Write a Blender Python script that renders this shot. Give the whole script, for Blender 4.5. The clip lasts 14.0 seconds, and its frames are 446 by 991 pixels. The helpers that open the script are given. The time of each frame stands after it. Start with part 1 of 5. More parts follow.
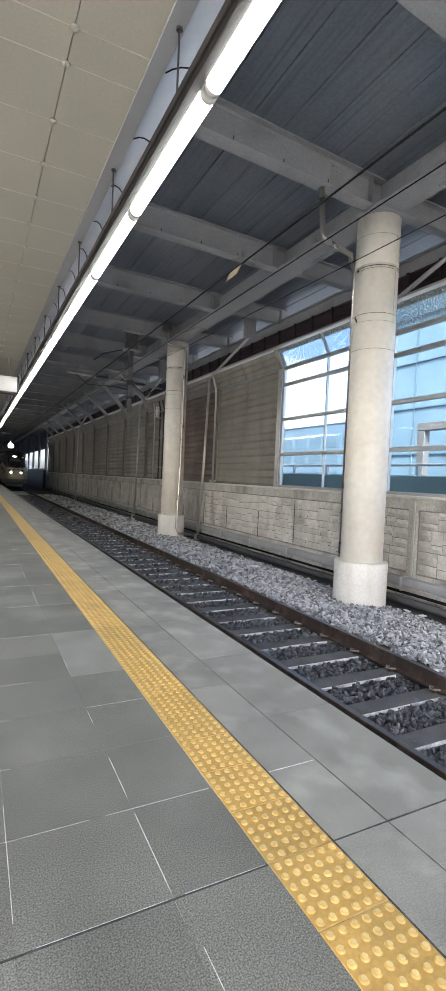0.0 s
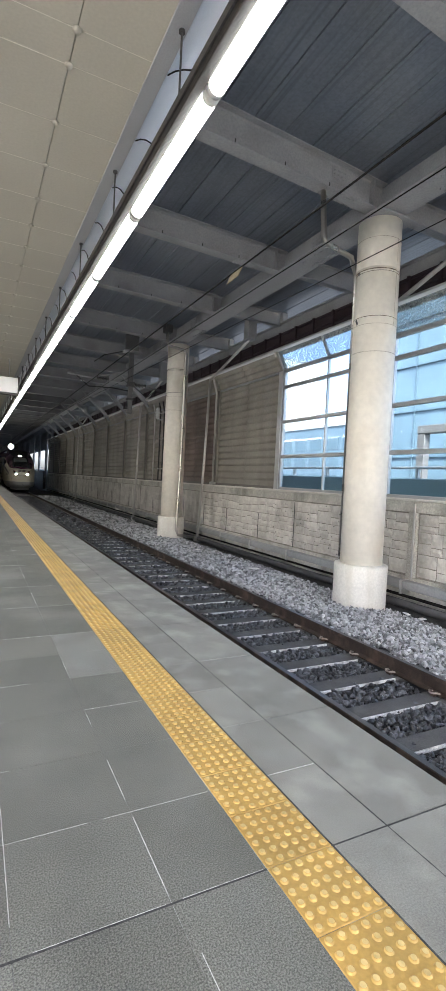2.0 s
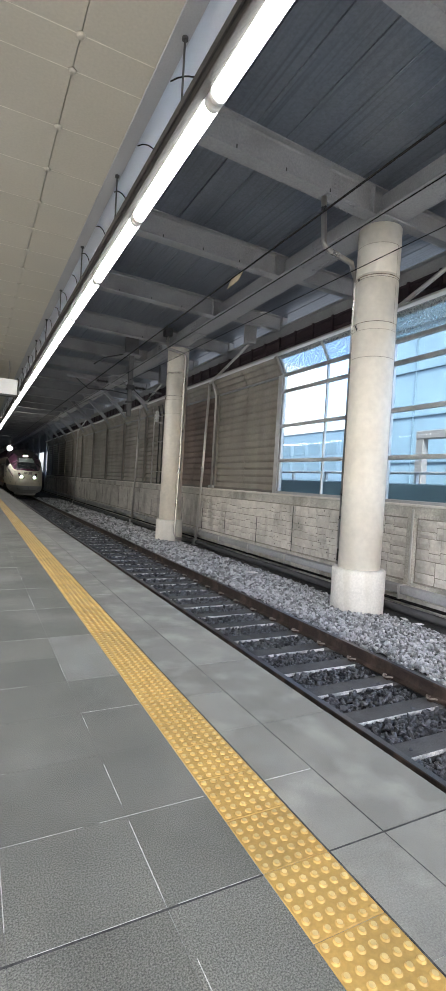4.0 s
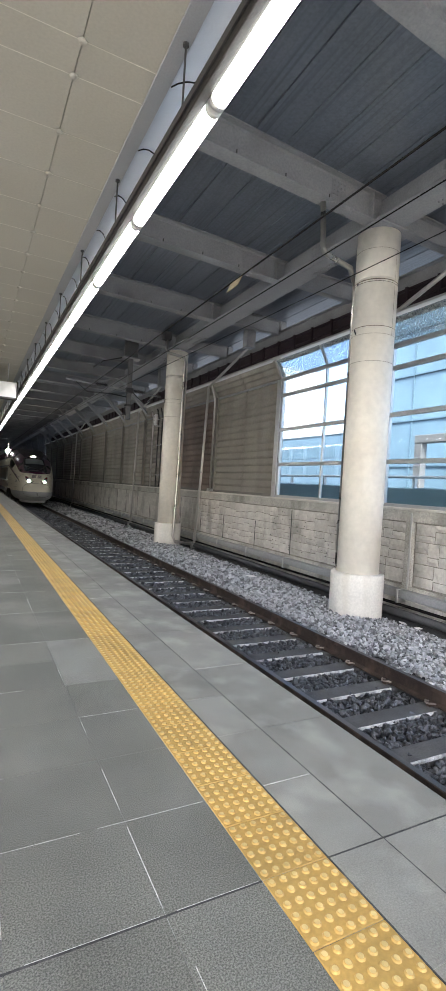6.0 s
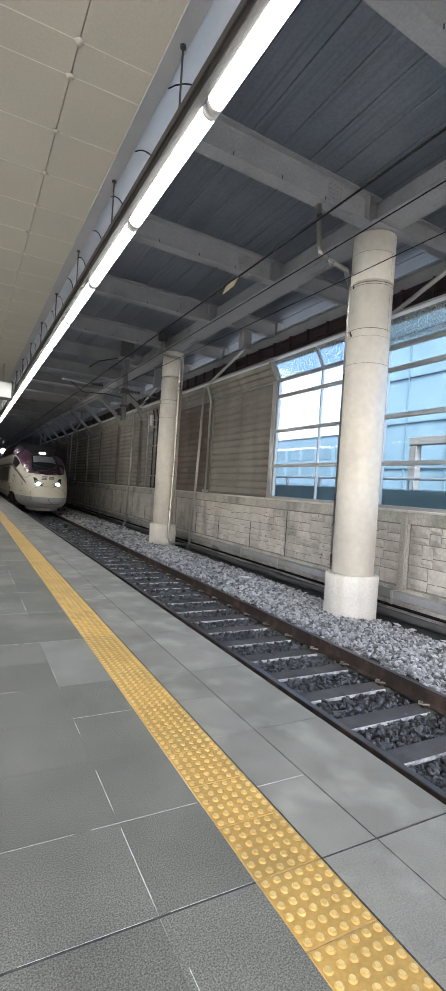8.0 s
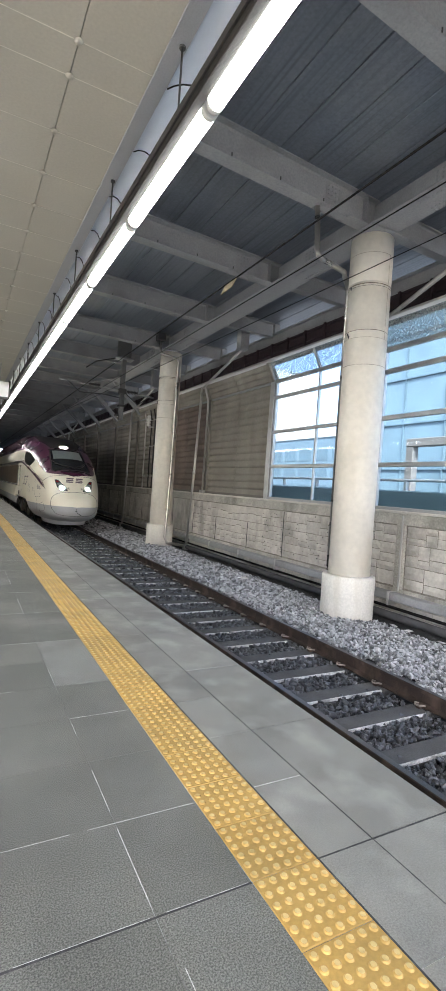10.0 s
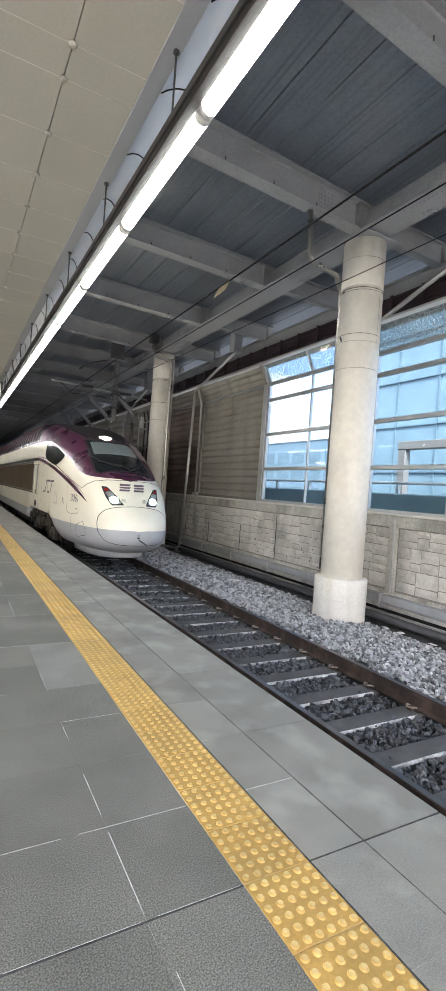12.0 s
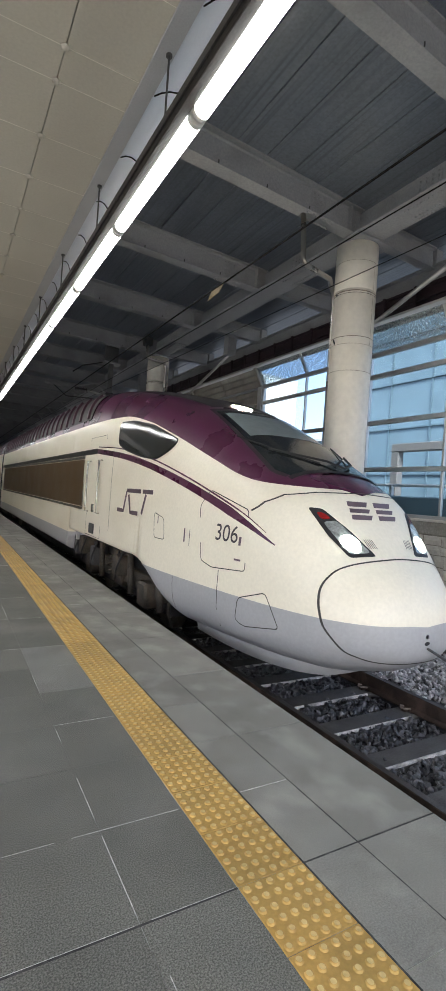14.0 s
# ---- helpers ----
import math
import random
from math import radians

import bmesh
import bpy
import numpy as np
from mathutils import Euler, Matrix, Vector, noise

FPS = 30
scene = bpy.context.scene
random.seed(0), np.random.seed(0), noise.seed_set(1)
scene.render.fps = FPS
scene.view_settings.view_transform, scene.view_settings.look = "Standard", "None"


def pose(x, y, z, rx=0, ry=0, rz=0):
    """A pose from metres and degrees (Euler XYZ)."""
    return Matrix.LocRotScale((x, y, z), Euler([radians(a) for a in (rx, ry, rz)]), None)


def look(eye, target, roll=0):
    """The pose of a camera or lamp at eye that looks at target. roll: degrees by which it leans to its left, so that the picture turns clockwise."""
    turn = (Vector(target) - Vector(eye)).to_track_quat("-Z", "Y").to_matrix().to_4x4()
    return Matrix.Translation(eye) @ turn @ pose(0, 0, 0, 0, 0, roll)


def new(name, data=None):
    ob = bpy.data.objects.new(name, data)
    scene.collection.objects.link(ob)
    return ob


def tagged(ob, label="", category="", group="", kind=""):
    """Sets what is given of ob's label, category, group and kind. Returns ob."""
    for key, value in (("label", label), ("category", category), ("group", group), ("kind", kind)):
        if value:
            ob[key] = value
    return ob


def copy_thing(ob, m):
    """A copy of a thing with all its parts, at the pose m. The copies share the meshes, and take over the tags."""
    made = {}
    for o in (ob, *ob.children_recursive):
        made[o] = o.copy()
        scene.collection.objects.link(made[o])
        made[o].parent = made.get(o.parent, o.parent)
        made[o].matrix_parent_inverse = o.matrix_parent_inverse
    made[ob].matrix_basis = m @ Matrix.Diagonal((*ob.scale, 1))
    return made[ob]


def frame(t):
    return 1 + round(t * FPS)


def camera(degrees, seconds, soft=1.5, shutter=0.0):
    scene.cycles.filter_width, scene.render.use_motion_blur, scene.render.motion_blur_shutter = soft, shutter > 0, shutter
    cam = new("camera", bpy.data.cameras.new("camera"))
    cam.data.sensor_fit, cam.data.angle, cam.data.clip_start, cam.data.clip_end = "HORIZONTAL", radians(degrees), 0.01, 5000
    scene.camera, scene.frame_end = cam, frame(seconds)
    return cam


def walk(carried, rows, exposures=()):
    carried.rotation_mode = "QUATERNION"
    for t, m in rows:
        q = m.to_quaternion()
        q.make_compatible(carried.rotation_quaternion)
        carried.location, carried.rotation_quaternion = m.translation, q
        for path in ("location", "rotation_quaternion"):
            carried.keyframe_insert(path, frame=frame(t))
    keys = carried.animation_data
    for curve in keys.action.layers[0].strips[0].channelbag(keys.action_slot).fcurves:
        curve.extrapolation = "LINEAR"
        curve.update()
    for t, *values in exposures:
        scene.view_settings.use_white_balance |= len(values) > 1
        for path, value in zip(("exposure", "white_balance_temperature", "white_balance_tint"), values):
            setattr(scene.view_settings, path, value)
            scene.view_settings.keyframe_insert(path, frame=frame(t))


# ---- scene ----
cam = camera(48.55, 14.0, soft=1.15)
PATH = [
    (0, pose(0.0000, 0.0000, 1.4300, 88.002, -2.568, -26.674)),
    (0.5, pose(-0.0013, -0.0007, 1.4294, 88.106, -2.601, -26.676)),
    (1, pose(-0.0019, 0.0008, 1.4329, 88.114, -2.632, -26.650)),
    (1.5, pose(0.0016, 0.0030, 1.4293, 88.196, -2.586, -26.613)),
    (2, pose(0.0019, 0.0069, 1.4288, 88.235, -2.858, -26.680)),
    (2.5, pose(-0.0015, 0.0067, 1.4308, 88.278, -3.084, -26.737)),
    (3, pose(-0.0014, 0.0045, 1.4314, 88.372, -3.202, -26.782)),
    (5.5, pose(-0.0056, 0.0053, 1.4311, 88.976, -3.464, -26.944)),
    (6, pose(-0.0064, 0.0080, 1.4338, 89.044, -3.516, -27.012)),
    (6.5, pose(-0.0040, 0.0055, 1.4323, 89.133, -3.521, -27.154)),
    (7, pose(-0.0040, 0.0058, 1.4334, 89.141, -3.625, -27.269)),
    (7.5, pose(-0.0055, 0.0069, 1.4326, 89.171, -3.755, -27.428)),
    (8, pose(-0.0073, 0.0051, 1.4346, 89.196, -3.751, -27.542)),
    (10.5, pose(-0.0110, 0.0048, 1.4326, 89.376, -4.103, -28.089)),
    (11, pose(-0.0098, 0.0005, 1.4347, 89.470, -4.091, -28.430)),
    (11.5, pose(-0.0101, 0.0027, 1.4325, 89.574, -4.121, -28.534)),
    (12, pose(-0.0118, -0.0008, 1.4367, 89.596, -4.128, -28.697)),
    (12.5, pose(-0.0098, -0.0012, 1.4338, 89.691, -4.101, -28.833)),
    (13, pose(-0.0115, -0.0005, 1.4349, 89.747, -4.145, -29.188)),
    (13.5, pose(-0.0114, -0.0028, 1.4347, 89.840, -4.083, -29.236)),
    (14, pose(-0.0085, -0.0039, 1.4327, 89.938, -4.002, -29.368)),
]
walk(cam, PATH, [(0, 2.88), (11.5, 2.86), (12.5, 2.80), (13.0, 2.70), (13.5, 2.56), (14, 2.08)])

# ---- light ----
world = bpy.data.worlds.new("sky")
scene.world = world
world.use_nodes = True
wn, wl = world.node_tree.nodes, world.node_tree.links
sky = wn.new("ShaderNodeTexSky")
sky.sky_type = 'NISHITA'
sky.sun_disc = False
sky.air_density, sky.dust_density, sky.ozone_density = 0.75, 4.0, 0.8
sky.sun_elevation, sky.sun_rotation = radians(48), radians(215)
wl.new(sky.outputs[0], wn["Background"].inputs[0])
wn["Background"].inputs[1].default_value = 0.15
sun = new("sun", bpy.data.lights.new("sun", 'SUN'))
sun.data.energy, sun.data.angle, sun.data.color = 3.0, radians(10), (1.0, 0.96, 0.9)
sun.matrix_world = look((-14, -20, 27), (0, 0, 0))

# ---- materials ----
MATS = {}


def mat(name, color, rough=0.6, metal=0.0, vary=0.25, scale=6.0, fine=90.0, bump=0.15, space="Object", island=0.0, obrand=0.0, stains=None, spec=0.5, coat=0.0, grain=None):
    """Procedural surface: two scales of noise on the colour and the roughness, fine relief, optional random tone by piece."""
    if name in MATS:
        return MATS[name]
    m = bpy.data.materials.new(name)
    m.use_nodes = True
    n, l = m.node_tree.nodes, m.node_tree.links
    b = n["Principled BSDF"]
    b.inputs["Metallic"].default_value = metal
    b.inputs["Specular IOR Level"].default_value = spec
    b.inputs["Coat Weight"].default_value = coat
    tc = n.new("ShaderNodeTexCoord")
    geo = n.new("ShaderNodeNewGeometry")
    vec = geo.outputs["Position"] if space == "World" else tc.outputs["Object"]
    big, small = n.new("ShaderNodeTexNoise"), n.new("ShaderNodeTexNoise")
    for node, sc, det in ((big, scale, 5), (small, fine, 3)):
        node.inputs["Scale"].default_value = sc
        node.inputs["Detail"].default_value = det
        l.new(vec, node.inputs["Vector"])
    add = n.new("ShaderNodeMath")
    add.operation = 'ADD'
    l.new(big.outputs["Fac"], add.inputs[0])
    l.new(small.outputs["Fac"], add.inputs[1])
    fac = add.outputs[0]
    for amount, socket in ((island, geo.outputs["Random Per Island"]), (obrand, n.new("ShaderNodeObjectInfo").outputs["Random"])):
        if amount:
            ma = n.new("ShaderNodeMath")
            ma.operation = 'MULTIPLY_ADD'
            ma.inputs[1].default_value = amount
            l.new(socket, ma.inputs[0])
            l.new(fac, ma.inputs[2])
            fac = ma.outputs[0]
    span = 1.0 + (island + obrand)
    mr = n.new("ShaderNodeMapRange")
    mr.inputs["From Min"].default_value, mr.inputs["From Max"].default_value = 0.72, 0.28 + span
    mr.inputs["To Min"].default_value, mr.inputs["To Max"].default_value = 1 - vary, 1 + vary
    l.new(fac, mr.inputs["Value"])
    mul = n.new("ShaderNodeMix")
    mul.data_type, mul.blend_type = 'RGBA', 'MULTIPLY'
    mul.inputs["Factor"].default_value = 1.0
    mul.inputs["A"].default_value = (*color, 1)
    l.new(mr.outputs["Result"], mul.inputs["B"])
    out = mul.outputs["Result"]
    if stains:
        st = n.new("ShaderNodeTexNoise")
        st.inputs["Scale"].default_value, st.inputs["Detail"].default_value = stains[1], 8
        mp = n.new("ShaderNodeMapping")
        mp.inputs["Scale"].default_value = stains[3] if len(stains) > 3 else (1, 1, 1)
        l.new(vec, mp.inputs["Vector"])
        l.new(mp.outputs[0], st.inputs["Vector"])
        sr = n.new("ShaderNodeMapRange")
        sr.inputs["From Min"].default_value, sr.inputs["From Max"].default_value = 0.5, 0.72
        sr.inputs["To Max"].default_value = stains[2]
        l.new(st.outputs["Fac"], sr.inputs["Value"])
        mx = n.new("ShaderNodeMix")
        mx.data_type = 'RGBA'
        l.new(sr.outputs["Result"], mx.inputs["Factor"])
        l.new(out, mx.inputs["A"])
        mx.inputs["B"].default_value = (*stains[0], 1)
        out = mx.outputs["Result"]
    if grain:
        gn = n.new("ShaderNodeTexNoise")
        gn.inputs["Scale"].default_value, gn.inputs["Detail"].default_value = grain[0], 2
        l.new(vec, gn.inputs["Vector"])
        gr = n.new("ShaderNodeMapRange")
        gr.inputs["From Min"].default_value, gr.inputs["From Max"].default_value = 0.36, 0.64
        gr.inputs["To Min"].default_value, gr.inputs["To Max"].default_value = 1 - grain[1], 1 + grain[1]
        l.new(gn.outputs["Fac"], gr.inputs["Value"])
        gm = n.new("ShaderNodeMix")
        gm.data_type, gm.blend_type = 'RGBA', 'MULTIPLY'
        gm.inputs["Factor"].default_value = 1.0
        l.new(out, gm.inputs["A"])
        l.new(gr.outputs["Result"], gm.inputs["B"])
        out = gm.outputs["Result"]
    l.new(out, b.inputs["Base Color"])
    rr = n.new("ShaderNodeMapRange")
    rr.inputs["To Min"].default_value, rr.inputs["To Max"].default_value = max(rough - 0.12, 0.03), min(rough + 0.12, 1)
    l.new(big.outputs["Fac"], rr.inputs["Value"])
    l.new(rr.outputs["Result"], b.inputs["Roughness"])
    if bump:
        bp = n.new("ShaderNodeBump")
        bp.inputs["Strength"].default_value = bump
        bp.inputs["Distance"].default_value = 0.01
        l.new(small.outputs["Fac"], bp.inputs["Height"])
        l.new(bp.outputs[0], b.inputs["Normal"])
    MATS[name] = m
    return m


def glow(name, color, strength):
    m = bpy.data.materials.new(name)
    m.use_nodes = True
    b = m.node_tree.nodes["Principled BSDF"]
    b.inputs["Base Color"].default_value = (*color, 1)
    b.inputs["Emission Color"].default_value = (*color, 1)
    b.inputs["Emission Strength"].default_value = strength
    return m


def glass(name, color, rough=0.02):
    """Thin tinted sheet: part clear, part glossy."""
    m = bpy.data.materials.new(name)
    m.use_nodes = True
    n, l = m.node_tree.nodes, m.node_tree.links
    tr, gl, mix, fr = n.new("ShaderNodeBsdfTransparent"), n.new("ShaderNodeBsdfGlossy"), n.new("ShaderNodeMixShader"), n.new("ShaderNodeMath")
    lw = n.new("ShaderNodeLayerWeight")
    fr.operation, fr.inputs[1].default_value = 'POWER', 4.0
    l.new(lw.outputs["Facing"], fr.inputs[0])
    tr.inputs[0].default_value = (*color, 1)
    gl.inputs["Roughness"].default_value = rough
    l.new(fr.outputs[0], mix.inputs[0])
    l.new(tr.outputs[0], mix.inputs[1])
    l.new(gl.outputs[0], mix.inputs[2])
    l.new(mix.outputs[0], n["Material Output"].inputs[0])
    return m


GRANITE = mat("granite", (0.168, 0.169, 0.148), 0.75, vary=0.35, scale=2.0, fine=190, bump=0.3, space="World", obrand=0.3, stains=((0.30, 0.297, 0.268), 1.1, 0.5), grain=(175, 0.42))
KERBSTONE = mat("kerbstone", (0.243, 0.239, 0.217), 0.68, vary=0.36, scale=2.6, fine=150, bump=0.22, space="World", obrand=0.3, stains=((0.46, 0.455, 0.41), 3.0, 0.55), grain=(170, 0.1))
GROUT = mat("grout", (0.20, 0.20, 0.19), 0.9, vary=0.6, scale=3, space="World", stains=((0.85, 0.85, 0.82), 1.5, 1.0))
# paler yellow for the dome tops: the light they catch, put into the colour
TACTILELIT = mat("tactile_lit_top", (0.68, 0.52, 0.225), 0.5, vary=0.2, scale=5, fine=60, bump=0.1, space="World", obrand=0.3)
TACTILE = mat("tactile", (0.53, 0.335, 0.095), 0.5, vary=0.22, scale=5, fine=60, bump=0.15, space="World", obrand=0.3, stains=((0.38, 0.27, 0.09), 3.0, 0.5))
CONCRETE = mat("concrete", (0.70, 0.675, 0.62), 0.8, vary=0.12, scale=1.6, fine=25, bump=0.06, space="World", stains=((0.50, 0.46, 0.38), 2.2, 0.6, (1.5, 1.5, 0.2)))
WALLCON = mat("wall_concrete", (0.49, 0.475, 0.43), 0.85, vary=0.3, scale=1.4, fine=30, bump=0.4, space="World", stains=((0.16, 0.15, 0.13), 1.2, 0.7, (1, 1, 0.3)))
STONE = mat("stone_face", (0.60, 0.575, 0.53), 0.9, vary=0.3, scale=7, fine=16, bump=1.0, space="World", obrand=0.5, island=0.5, stains=((0.16, 0.15, 0.13), 1.5, 0.6, (1, 1, 0.4)))
COLUMN = mat("column_paint", (0.87, 0.825, 0.735), 0.5, vary=0.07, scale=2, fine=9, bump=0.05, space="World", stains=((0.55, 0.46, 0.34), 1.5, 0.35, (1, 1, 0.5)))
STEELGREY = mat("painted_steel", (0.335, 0.34, 0.348), 0.6, vary=0.13, scale=0.9, fine=30, bump=0.1, space="World", stains=((0.15, 0.15, 0.15), 0.9, 0.6))
DECK = mat("deck_sheet", (0.205, 0.232, 0.275), 0.38, metal=0.45, vary=0.16, scale=0.8, fine=25, bump=0.1, space="World", stains=((0.13, 0.145, 0.17), 5.0, 0.75, (3.0, 0.05, 1)))
SOFFIT = mat("soffit_panel", (0.575, 0.55, 0.487), 0.6, vary=0.06, scale=1.0, fine=50, bump=0.03, space="World")
FASCIA = mat("fascia", (0.70, 0.73, 0.80), 0.35, metal=0.2, vary=0.1, scale=1.5, bump=0.03, space="World")
ALU = mat("aluminium", (0.50, 0.50, 0.49), 0.4, metal=0.7, vary=0.15, scale=4, bump=0.05, space="World")
ALUDARK = mat("grey_channel", (0.045, 0.042, 0.04), 0.5, metal=0.3, vary=0.2, scale=4, bump=0.05, space="World")
PIPE = mat("galvanised_pipe", (0.62, 0.61, 0.58), 0.36, metal=0.75, vary=0.06, scale=3, bump=0.0, space="World")
BARRIER = mat("barrier_sheet", (0.33, 0.308, 0.268), 0.6, metal=0.1, vary=0.25, scale=1.1, fine=22, bump=0.1, space="World", obrand=0.3, stains=((0.17, 0.15, 0.13), 1.0, 0.6, (1, 1, 0.3)))
BROWNSHEET = mat("brown_sheet", (0.17, 0.13, 0.11), 0.6, vary=0.3, scale=1.1, fine=22, bump=0.1, space="World", stains=((0.3, 0.24, 0.2), 1.0, 0.5))
MAROON = mat("maroon_steel", (0.030, 0.015, 0.019), 0.6, vary=0.3, scale=2, bump=0.05, space="World")
RUST = mat("rusty_rail", (0.045, 0.031, 0.025), 0.7, metal=0.2, vary=0.35, scale=9, fine=120, bump=0.3, space="World", stains=((0.16, 0.11, 0.085), 6, 0.6, (1, 1, 0.4)))
RAILTOP = mat("rail_head", (0.13, 0.125, 0.125), 0.42, metal=0.8, vary=0.2, scale=9, bump=0.05, space="World")
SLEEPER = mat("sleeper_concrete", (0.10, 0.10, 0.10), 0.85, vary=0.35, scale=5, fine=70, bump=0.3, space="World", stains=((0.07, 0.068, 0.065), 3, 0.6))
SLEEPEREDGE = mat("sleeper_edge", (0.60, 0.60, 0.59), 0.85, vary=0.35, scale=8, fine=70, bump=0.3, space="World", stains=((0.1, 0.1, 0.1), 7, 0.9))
BALLASTDARK = mat("ballast_dark", (0.078, 0.082, 0.092), 0.42, vary=1.0, scale=20, fine=120, bump=0.4, space="World", island=1.6)
BALLASTGREY = mat("ballast_grey", (0.35, 0.357, 0.365), 0.85, vary=0.9, scale=20, fine=120, bump=0.4, space="World", island=1.6)
BED = mat("ballast_bed", (0.03, 0.03, 0.031), 0.95, vary=0.6, scale=24, fine=60, bump=1.0, space="World")
BLACK = mat("black_rubber", (0.02, 0.02, 0.022), 0.6, vary=0.3, scale=8, bump=0.1)
DARKGREY = mat("dark_grey", (0.05, 0.05, 0.052), 0.6, vary=0.3, scale=5, bump=0.1)
WIRE = mat("wire", (0.014, 0.013, 0.013), 0.9, metal=0.0, vary=0.2, scale=8, bump=0, spec=0.05)
GROUNDM = mat("earth", (0.16, 0.15, 0.13), 0.95, vary=0.4, scale=0.2, fine=3, bump=0.2, space="World")
PLASTIC = mat("white_plastic", (0.75, 0.75, 0.74), 0.4, vary=0.06, scale=5, bump=0)
TUBE = glow("tube_glow", (0.985, 0.985, 0.97), 3.9)

# ---- mesh tools ----


def box(bm, x0, x1, y0, y1, z0, z1, bev=0.0):
    v = [bm.verts.new((x, y, z)) for z in (z0, z1) for y in (y0, y1) for x in (x0, x1)]
    fs = [bm.faces.new([v[i] for i in q]) for q in ((0, 2, 3, 1), (4, 5, 7, 6), (0, 1, 5, 4), (2, 6, 7, 3), (0, 4, 6, 2), (1, 3, 7, 5))]
    if bev:
        es = list({e for f in fs for e in f.edges})
        bmesh.ops.bevel(bm, geom=es, offset=bev, segments=1, affect='EDGES')
    return bm


def boxes(*spec, bev=0.0):
    bm = bmesh.new()
    for b in spec:
        box(bm, *b, bev=bev)
    return bm


def tube(bm, pts, r, seg=10, caps=True):
    """A round bar along a polyline."""
    pts = [Vector(p) for p in pts]
    rings = []
    for i, p in enumerate(pts):
        d = (pts[min(i + 1, len(pts) - 1)] - pts[max(i - 1, 0)]).normalized()
        side = d.orthogonal().normalized() if abs(d.z) > 0.95 else d.cross(Vector((0, 0, 1))).normalized()
        up = side.cross(d)
        rings.append([bm.verts.new(p + r * (math.cos(a) * side + math.sin(a) * up)) for a in (2 * math.pi * k / seg for k in range(seg))])
    for a, b in zip(rings, rings[1:]):
        for k in range(seg):
            bm.faces.new((a[k], a[(k + 1) % seg], b[(k + 1) % seg], b[k])).smooth = True
    if caps:
        bm.faces.new(rings[0][::-1])
        bm.faces.new(rings[-1])
    return bm


def turned(bm, profile, seg=32, at=(0, 0, 0), axis='z'):
    """A body of revolution from (radius, height) pairs."""
    rings = []
    for r, h in profile:
        ring = []
        for k in range(seg):
            a = 2 * math.pi * k / seg
            p = (r * math.cos(a), r * math.sin(a), h) if axis == 'z' else (h, r * math.cos(a), r * math.sin(a))
            ring.append(bm.verts.new((p[0] + at[0], p[1] + at[1], p[2] + at[2])))
        rings.append(ring)
    for a, b in zip(rings, rings[1:]):
        for k in range(seg):
            bm.faces.new((a[k], a[(k + 1) % seg], b[(k + 1) % seg], b[k])).smooth = True
    bm.faces.new(rings[0][::-1])
    bm.faces.new(rings[-1])
    return bm


def prism(bm, poly, y0, y1):
    """An (x, z) outline drawn out along y."""
    a = [bm.verts.new((x, y0, z)) for x, z in poly]
    b = [bm.verts.new((x, y1, z)) for x, z in poly]
    n = len(poly)
    for k in range(n):
        bm.faces.new((a[k], a[(k + 1) % n], b[(k + 1) % n], b[k]))
    bm.faces.new(a[::-1])
    bm.faces.new(b)
    return bm


def mesh_of(bm, material, name="mesh"):
    me = bpy.data.meshes.new(name)
    bmesh.ops.recalc_face_normals(bm, faces=bm.faces)
    bm.to_mesh(me)
    bm.free()
    for m in (material if isinstance(material, (list, tuple)) else [material]):
        me.materials.append(m)
    return me


def part(name, bm, material, parent=None, label=""):
    ob = new(name, mesh_of(bm, material, name) if isinstance(bm, bmesh.types.BMesh) else bm)
    ob.parent = parent
    return tagged(ob, label)


def thing(name, label, category, at=(0, 0, 0), group="", kind=""):
    ob = new(name)
    ob.matrix_basis = Matrix.Translation(at)
    return tagged(ob, label, category, group, kind)


# ---- platform ----
EDGE, TAC0, TAC1, INNER = 2.10, 1.015, 1.318, 1.612
RAIL_Z, TRACK = -0.58, 3.80
tagged(part("ground", boxes((-400, 600, -400, 900, -1.9, -1.6)), GROUNDM), "bare earth ground around the station", "ground", kind="structure")
platform = tagged(part("platform", boxes((-7, EDGE - 0.01, -14, 111.9, -1.6, -0.0030)), GROUT), "grey stone-paved railway platform", "platform", kind="structure")


